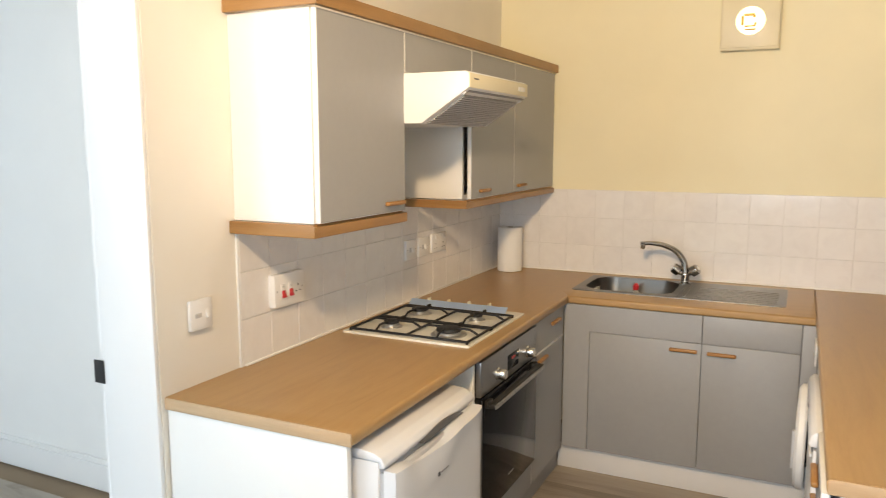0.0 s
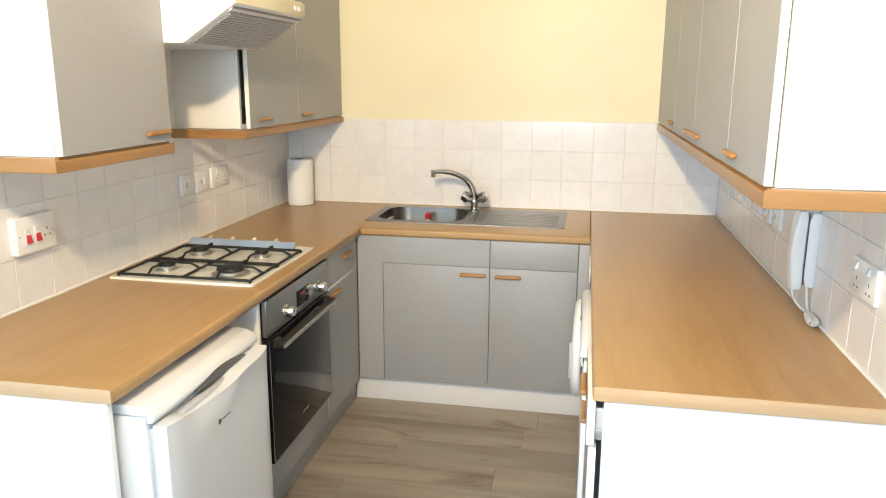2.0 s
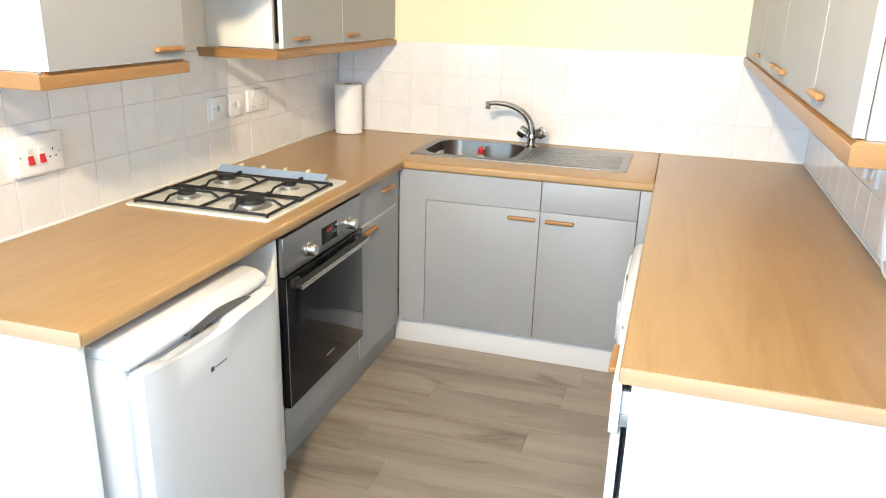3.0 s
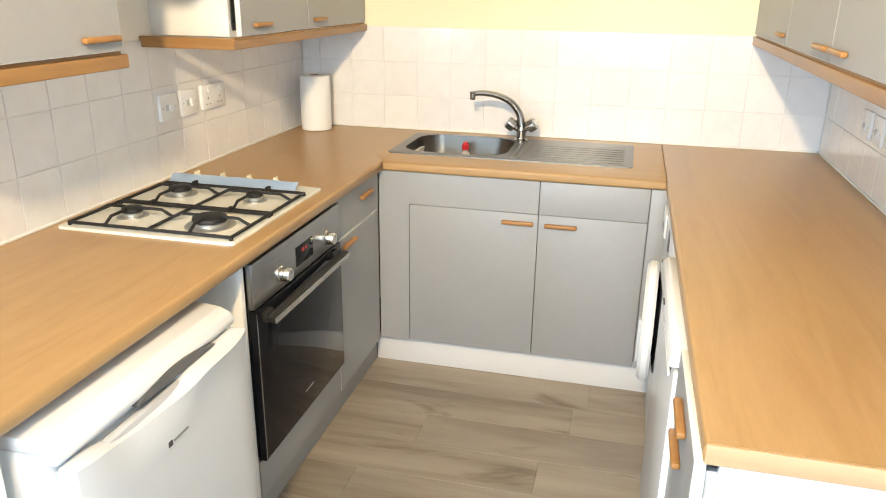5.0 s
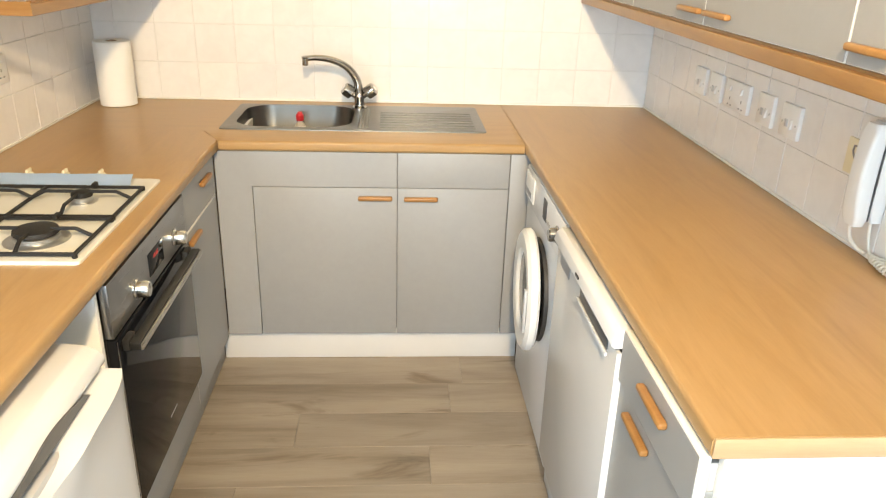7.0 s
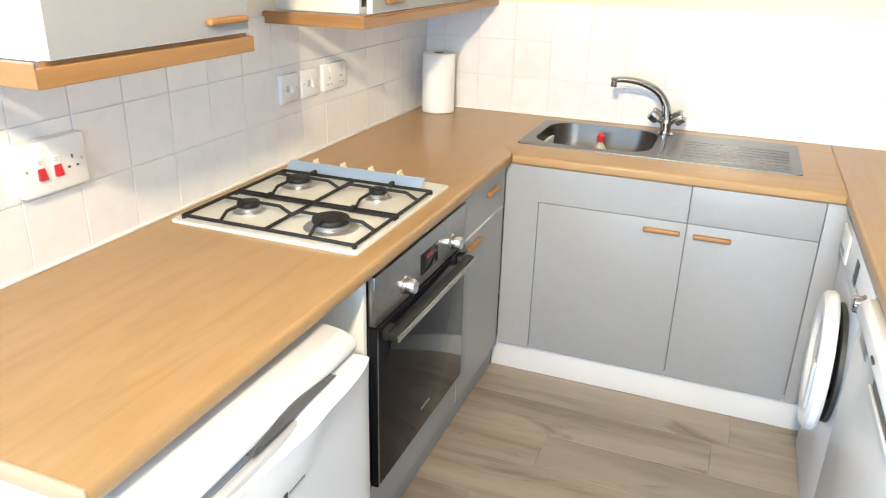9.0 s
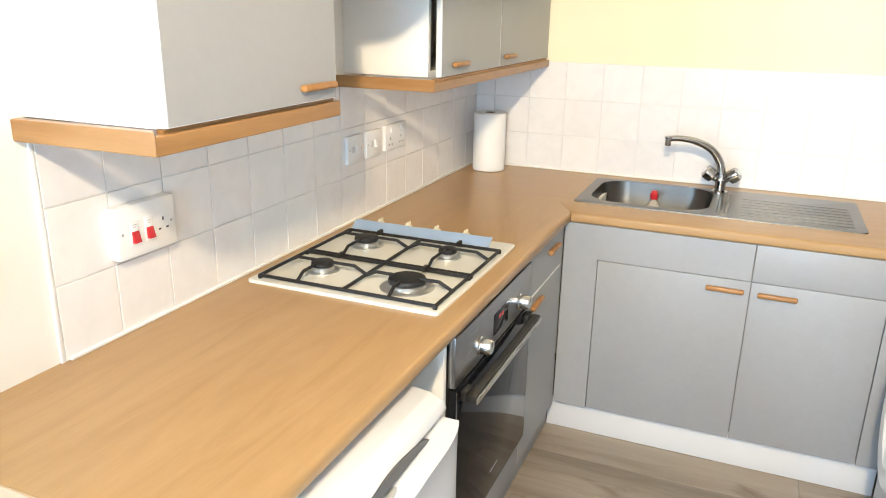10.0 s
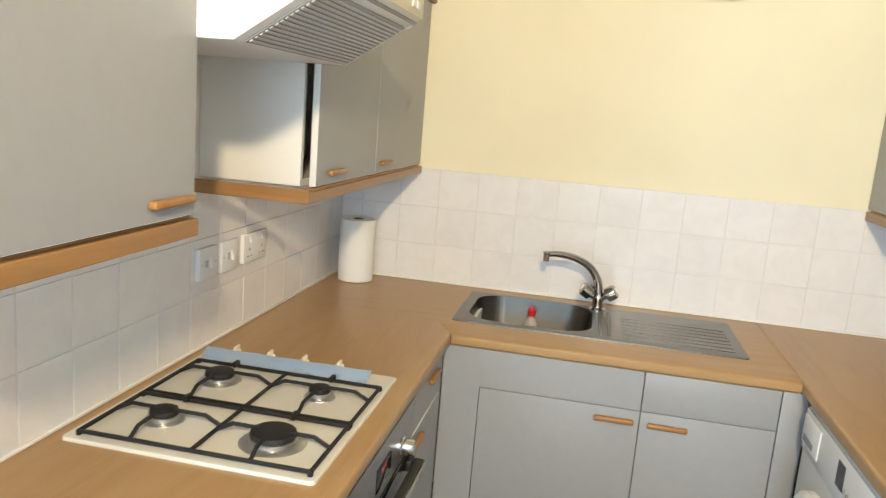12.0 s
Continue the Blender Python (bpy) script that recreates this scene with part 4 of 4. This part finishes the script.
def wall_cabinet(side, y0, y1, z0, doors, label, group, gap=0.0):
    """A wall unit on the left (1) or right (-1) wall. doors: y from, y to, handle from, handle to (or None)."""
    wall = XW + 0.001 if side > 0 else XR - 0.001
    face = 0.3 if side > 0 else 2.01
    box_face = face - side * gap
    c = thing("wall_cabinet", (wall, (y0 + y1) / 2, z0), label, "cabinet", group)
    for piece, b in (("side_panel", (wall, box_face, y0, y0 + 0.017, z0, WZ1)), ("side_panel", (wall, box_face, y1 - 0.017, y1, z0, WZ1)), ("bottom_panel", (wall, box_face, y0 + 0.017, y1 - 0.017, z0, z0 + 0.017)),
                     ("top_panel", (wall, box_face, y0 + 0.017, y1 - 0.017, WZ1 - 0.017, WZ1)), ("back_panel", (wall, wall + side * 0.006, y0 + 0.017, y1 - 0.017, z0 + 0.017, WZ1 - 0.017))):
        part(piece, box(*b, r=0.0008, seg=1), M["white_board"], c)
    for a, b, h0, h1 in doors:
        f0, f1 = face + side * 0.004, face + side * 0.021
        d = part("door", box(f0, f1, a + 0.0015, b - 0.0015, z0 + 0.002, WZ1 - 0.002, r=0.001), M["white_board"], c, "grey door with white edging")
        part("facing", box(f1 - side * 0.0002, f1 + side * 0.0012, a + 0.0035, b - 0.0035, z0 + 0.004, WZ1 - 0.004), M["grey"], d)
        if h0 is not None:
            door_handle(d, "y", h0, h1, f1 + side * 0.0012, side, z0 + 0.033, 0.014)
    return c


wall_cabinet(1, -2.165, -1.645, WZ0, [(-2.165, -1.645, -1.79, -1.665)], "single grey door wall cabinet with white sides", "left wall cabinets")
wall_cabinet(1, -1.643, -1.066, 1.825, [(-1.643, -1.066, None, None)], "short grey bridging cabinet above the cooker hood", "left wall cabinets")
wall_cabinet(1, -1.064, YB - 0.008, WZ0, [(-1.064, -0.545, -0.985, -0.87), (-0.545, YB - 0.008, -0.505, -0.39)], "two-door grey wall cabinet beside the hood", "left wall cabinets", 0.02)
wall_cabinet(-1, -0.607, YB - 0.008, WZ0 - 0.009, [(-0.607, YB - 0.008, -0.575, -0.46)], "grey wall cabinet with white sides", "right wall cabinets")
wall_cabinet(-1, -1.834, -0.609, WZ0 - 0.009, [(-1.2, -0.609, -1.185, -1.04), (-1.834, -1.2, -1.36, -1.215)], "wide two-door grey wall cabinet", "right wall cabinets")
wall_cabinet(-1, -2.262, -1.836, WZ0 - 0.009, [(-2.262, -1.836, -1.97, -1.845)], "end grey wall cabinet with bright white side", "right wall cabinets")


def rail(name, side, y0, y1, z0, z1, out, label, returns):
    """An oak rail along the fronts with mitred returns to the wall at its free ends."""
    wall = XW + 0.001 if side > 0 else XR - 0.001
    front = (0.3 if side > 0 else 2.01) + side * out
    t = thing(name, (front, (y0 + y1) / 2, z0), label, "trim rail")
    back, miter = front - side * 0.02, [0.02 if r else 0.0 for r in returns]
    loop = [(front, y0), (front, y1), (back, y1 - miter[1]), (back, y0 + miter[0])]
    part("front_rail", slab(loop, z0, z1, r=0.003), M["oak"], t)
    if name == "light_rail":
        part("fixing_batten", box(back - side * 0.004, front - side * 0.012, y0 + 0.03, y1 - 0.01, z1 - 0.004, WZ0 - (0.0005 if side > 0 else 0.0095)), M["oak"], t)
    z1 = WZ0 - (0.0005 if side > 0 else 0.0095) if name == "light_rail" else z1
    if returns[0]:
        part("return_rail", slab([(wall, y0), (front - side * 0.0003, y0), (back - side * 0.0003, y0 + 0.02), (wall, y0 + 0.02)], z0, z1, r=0.003), M["oak_x"], t)
    if returns[1]:
        part("return_rail", slab([(wall, y1), (front - side * 0.0003, y1), (back - side * 0.0003, y1 - 0.02), (wall, y1 - 0.02)], z0, z1, r=0.003), M["oak_x"], t)


M["oak_x"] = wood_laminate("oak_return_rail", "x", (0.33, 0.172, 0.062), (0.25, 0.12, 0.038), (0.385, 0.212, 0.082))
rail("light_rail", 1, -2.19, -1.627, 1.305, 1.338, 0.019, "oak light rail under the single wall cabinet", (True, False))
rail("light_rail", 1, -1.13, YB - 0.008, 1.310, 1.338, 0.03, "oak light rail under the two-door wall cabinet", (True, False))
rail("light_rail", -1, -2.29, YB - 0.008, 1.296, 1.329, 0.026, "oak light rail under the long run of wall cabinets", (True, False))
rail("cornice", 1, -2.185, YB - 0.001, 1.967, 2.01, 0.04, "oak cornice along the wall cabinet tops", (True, False))
rail("cornice", -1, -2.285, YB - 0.001, 1.967, 2.01, 0.04, "oak cornice along the wall cabinet tops", (True, False))

# ---------------------------------------------------------------- cooker hood
hood = thing("cooker_hood", (0.3, -1.36, 1.65), "cream-white visor cooker hood above the hob", "cooker hood")
HY0, HY1 = -1.652, -1.075
part("canopy", prism_y([(XW + 0.001, 1.65), (0.39, 1.65), (0.562, 1.762), (0.568, 1.768), (0.568, 1.812), (0.56, 1.822), (XW + 0.001, 1.822)], HY0, HY1, 0.003), M["white_plastic"], hood)
fl = part("front_strip", box(0.5675, 0.572, HY0 + 0.002, HY1 - 0.002, 1.767, 1.815, r=0.001), M["cream_plastic"], hood, "cream front strip")
part("maker_mark", boxes((0.5715, 0.5728, -1.615, -1.575, 1.795, 1.80)), M["print"], fl)
for i in range(2):
    part("slide_switch", box(0.5715, 0.5755, -1.185 + i * 0.04, -1.155 + i * 0.04, 1.783, 1.80, r=0.001), M["white_plastic"], fl)


def on_slope(u0, u1, y0, y1, lift, thick):
    """A flat bar on the hood's sloping underside; u runs down the slope from the lip."""
    a, b = Vector((0.562, 0, 1.762)), Vector((0.39, 0, 1.65))
    d = (b - a).normalized()
    n = Vector((d.z, 0, -d.x))
    n = n if n.z < 0 else -n
    p = [a + d * u0 + n * lift, a + d * u1 + n * lift, a + d * u1 + n * (lift + thick), a + d * u0 + n * (lift + thick)]
    return prism_y([(q.x, q.z) for q in p], y0, y1)


gr = part("filter_panel", on_slope(0.03, 0.2, HY0 + 0.03, HY1 - 0.03, 0.0005, 0.003), M["filter_grey"], hood, "grey slotted filter grille")
for i in range(15):
    u = 0.036 + i * 0.0108
    part("slat", on_slope(u, u + 0.0062, HY0 + 0.035, HY1 - 0.035, 0.0034, 0.003), M["pale_grey"], gr)
part("lip_shadow_strip", on_slope(0.004, 0.012, HY0 + 0.01, HY1 - 0.01, 0.0003, 0.003), M["grey_plastic"], hood)
for y in (HY0 + 0.012, HY1 - 0.03):
    part("light_lens", on_slope(0.014, 0.026, y, y + 0.018, 0.0005, 0.004), M["white_plastic"], hood)

# ---------------------------------------------------------------- wall box, entry phone, ceiling lamp
lamp = thing("wall_box", (1.31, YB, 2.035), "square cream wall box with a bright round lens", "wall light")
part("housing", box(1.178, 1.448, YB - 0.052, YB - 0.001, 2.035, 2.315, r=0.006), M["cream_plastic"], lamp)
part("cover", box(1.184, 1.442, YB - 0.060, YB - 0.0525, 2.047, 2.307, r=0.003), M["cream_plastic"], lamp)
# The glow paints an overexposed lens; the box's purpose is unknown.
part("lens", lathe([(0.066, 0), (0.066, 0.003), (0.05, 0.006), (0, 0.007)], (1.314, YB - 0.060, 2.172), (0, -1, 0), 36), M["box_lens"], lamp, "round lens, given a glow for its overexposed look")
part("lens_clip", boxes((1.272, 1.285, YB - 0.072, YB - 0.0665, 2.15, 2.195), (1.283, 1.335, YB - 0.072, YB - 0.0665, 2.193, 2.204), (1.325, 1.338, YB - 0.072, YB - 0.0665, 2.184, 2.196),
                        (1.288, 1.34, YB - 0.072, YB - 0.0665, 2.126, 2.133), (1.288, 1.34, YB - 0.072, YB - 0.0665, 2.142, 2.149), (1.33, 1.343, YB - 0.072, YB - 0.0665, 2.149, 2.162), r=0.002), M["brass"], lamp, "brass-coloured clip on the lens")

def handset():
    """A slim receiver, fuller at both ends than in its waist."""
    bm = bmesh.new()
    rings = []
    for i in range(13):
        f = i / 12
        z = 0.947 + 0.232 * f
        swell = abs(2 * f - 1) ** 2
        cap = 1 - max(0.0, abs(2 * f - 1) - 0.9) * 3.0
        hw, x0, x1 = (0.0255 + 0.004 * swell) * cap, XR - 0.039, XR - 0.078 + 0.012 * swell
        loop = rounded_loop(min(x0, x1), max(x0, x1), -1.583 - hw, -1.583 + hw, 0.009, 4)
        rings.append([bm.verts.new((x, y, z)) for x, y in loop])
    for a, b in zip(rings, rings[1:]):
        n = len(a)
        for i in range(n):
            bm.faces.new((a[i], a[(i + 1) % n], b[(i + 1) % n], b[i]))
    bm.faces.new(rings[0])
    bm.faces.new(rings[-1])
    return bm


phone = thing("entry_phone", (XR, -1.583, 0.945), "white door-entry handset on a wall cradle", "entry phone")
part("cradle", prism_y([(XR - 0.006, 0.956), (XR - 0.030, 0.956), (XR - 0.037, 0.985), (XR - 0.037, 1.150), (XR - 0.030, 1.176), (XR - 0.006, 1.176)], -1.610, -1.556, 0.003), M["white_plastic"], phone)
part("handset", handset(), M["white_plastic"], phone, "white handset")
part("seam", box(XR - 0.0372, XR - 0.0395, -1.608, -1.558, 0.962, 1.170), M["slot"], phone, "dark joint behind the handset")
part("hook", box(XR - 0.010, XR - 0.05, -1.601, -1.565, 1.1765, 1.184, r=0.002), M["pale_grey"], phone)
lead = curve_points([(XR - 0.058, -1.578, 0.950), (XR - 0.050, -1.577, 0.915), (XR - 0.032, -1.582, 0.890), (XR - 0.020, -1.600, 0.882)], 8)
part("cord", tube(lead, 0.0042, 8), M["cord"], phone, "thick straight end of the cord")
lead = curve_points([(XR - 0.022, -1.596, 0.958), (XR - 0.020, -1.598, 0.925), (XR - 0.017, -1.606, 0.895), (XR - 0.020, -1.622, 0.884)], 8)
part("cord", tube(lead, 0.0042, 8), M["cord"], phone, "thick straight end of the cord")
core = curve_points([(XR - 0.020, -1.615, 0.884), (XR - 0.026, -1.65, 0.884), (XR - 0.034, -1.69, 0.884), (XR - 0.034, -1.722, 0.884), (XR - 0.022, -1.712, 0.884), (XR - 0.018, -1.67, 0.884), (XR - 0.020, -1.625, 0.886)], 20)
coil = []
for i, p in enumerate(core):
    d = (core[min(i + 1, len(core) - 1)] - core[max(i - 1, 0)]).normalized()
    side = d.cross(Vector((0, 0, 1))).normalized()
    swing = 0.0075 * min(1.0, i / 12, (len(core) - 1 - i) / 12)
    coil.append(p + swing * (math.cos(i * 0.9) * side + math.sin(i * 0.9) * Vector((0, 0, 1))))
part("coiled_cord", tube(coil, 0.0032, 7), M["cord"], phone, "coiled cream cord lying on the worktop")

phone.location.y += 0.012

aim = (Vector((1.2, 0.0, 1.95)) - LAMP).normalized()
cl = thing("ceiling_spotlight", (LAMP.x, LAMP.y - 0.09, CEIL), "white ceiling spotlight turned towards the sink wall", "spotlight")
part("base", cyl((LAMP.x, LAMP.y - 0.09, CEIL - 0.025), (0, 0, 1), 0.05, 0.05, 0.025, n=32), M["white_plastic"], cl)
part("stem", cyl((LAMP.x, LAMP.y - 0.09, CEIL - 0.085), (0, 0, 1), 0.009, 0.009, 0.06, n=16), M["white_plastic"], cl)
head = LAMP - aim * 0.05
part("shade", lathe([(0.03, -0.09), (0.045, -0.07), (0.06, 0.03), (0.055, 0.03), (0.04, -0.06), (0.0, -0.06)], head, aim, 32), M["white_plastic"], cl)
part("lens", lathe([(0.0, -0.055), (0.038, -0.055), (0.045, -0.02), (0.03, -0.008), (0.0, -0.004)], head, aim, 32), M["ceiling_lens"], cl, "warm glowing lamp lens")

# ---------------------------------------------------------------- splashback tiles
PITCH_V, GAP, THICK = 0.1535, 0.0024, 0.006


def tile_mesh(name, w, h, axis):
    """A tile with cushioned edges, its back on the wall plane."""
    bm = bmesh.new()
    if axis == "y":
        add_box(bm, 0, w, -THICK, -0.0005, 0, h)
    else:
        add_box(bm, 0.0005 if axis == "+x" else -THICK, THICK if axis == "+x" else -0.0005, 0, w, 0, h)
    front = [f for f in bm.faces if abs((f.normal.y + 1 if axis == "y" else f.normal.x - (1 if axis == "+x" else -1))) < 0.01]
    bmesh.ops.bevel(bm, geom=[e for f in front for e in f.edges], offset=0.0013, segments=2, profile=0.5, affect="EDGES")
    me = bpy.data.meshes.new(name)
    bm.to_mesh(me)
    bm.free()
    me.materials.append(M["tile"])
    return me


def tile_row(parent, axis, a0, a1, start, pitch, fixed, z_start):
    """Three courses of tiles; start is a joint, a0 and a1 where the tiling ends."""
    cache = {}
    rng = random.Random(len(axis) * 7 + int(fixed * 10))
    for course in range(3):
        z = z_start + course * PITCH_V
        k = math.floor((a0 - start) / pitch)
        while start + k * pitch < a1 - 0.004:
            lo, hi = max(a0, start + k * pitch), min(a1, start + (k + 1) * pitch)
            k += 1
            w = round(hi - lo - GAP, 4)
            if w < 0.012:
                continue
            if w not in cache:
                cache[w] = tile_mesh("tile", w, PITCH_V - GAP, axis)
            ob = new("tile", cache[w])
            ob.parent = parent
            lean = (rng.uniform(-0.0035, 0.0035), rng.uniform(-0.0035, 0.0035))
            if axis == "y":
                ob.location, ob.rotation_euler = (lo + GAP / 2, fixed, z), (lean[0], 0, lean[1])
            else:
                ob.location, ob.rotation_euler = (fixed, lo + GAP / 2, z), (0, lean[0], lean[1])


part("grout", box(XW + 0.001, XR - 0.001, YB - 0.0047, YB - 0.0005, TOP - 0.03, TOP + 3 * PITCH_V), M["grout"], wall_back)
part("grout", box(XW + 0.0005, XW + 0.0047, -2.158, YB - 0.0055, TOP - 0.03, TOP + 3 * PITCH_V), M["grout"], wall_left)
part("grout", box(XR - 0.0047, XR - 0.0005, -2.6, YB - 0.0055, TOP - 0.03, TOP + 3 * PITCH_V), M["grout"], wall_right)
part("tile_trim", box(XW + 0.0005, XW + 0.008, -2.168, -2.1585, TOP, TOP + 3 * PITCH_V, r=0.002), M["white_plastic"], wall_left, "white plastic tile edging")
tile_row(wall_back, "y", XW + 0.007, XR - 0.007, 1.199 - 0.158 * 8, 0.158, YB - 0.0015, TOP + 0.001)
tile_row(wall_left, "+x", -2.158, YB - 0.008, -2.012, 0.1516, XW + 0.0015, TOP + 0.001)
tile_row(wall_right, "-x", -2.6, YB - 0.008, -1.133, 0.155, XR - 0.0015, TOP + 0.001)

# ---------------------------------------------------------------- floor planks
PW, PL = 0.185, 1.215


def plank_mesh(length):
    bm = bmesh.new()
    add_box(bm, 0, length - 0.0007, 0, PW - 0.0007, -0.0115, 0)
    top = [e for e in bm.edges if all(v.co.z > -0.001 for v in e.verts)]
    bmesh.ops.bevel(bm, geom=top, offset=0.0007, segments=1, affect="EDGES")
    me = bpy.data.meshes.new("plank")
    bm.to_mesh(me)
    bm.free()
    me.materials.append(M["plank"])
    return me


floor_ob = bpy.data.objects["floor"]
plank_cache = {}
rng = random.Random(5)
row_y = -0.745
rows = []
y = row_y
while y > YS - PW:
    rows.append(y)
    y -= PW
rows += [row_y + PW * i for i in range(1, 5)]
OFFSETS = {0: 1.422, 1: 0.902, 2: 1.336}
for i, y in enumerate(rows):
    joint = OFFSETS[i] if i in OFFSETS else rng.uniform(0, PL)
    xlo = XL if y < -1.7 else XW
    k = math.floor((xlo - joint) / PL)
    while joint + k * PL < XR:
        lo, hi = max(xlo, joint + k * PL), min(XR, joint + (k + 1) * PL)
        k += 1
        if hi - lo < 0.01:
            continue
        key = round(hi - lo, 3)
        if key not in plank_cache:
            plank_cache[key] = plank_mesh(key)
        ob = new("plank", plank_cache[key])
        ob.parent = floor_ob
        ob.location = (lo, y - PW, 0)
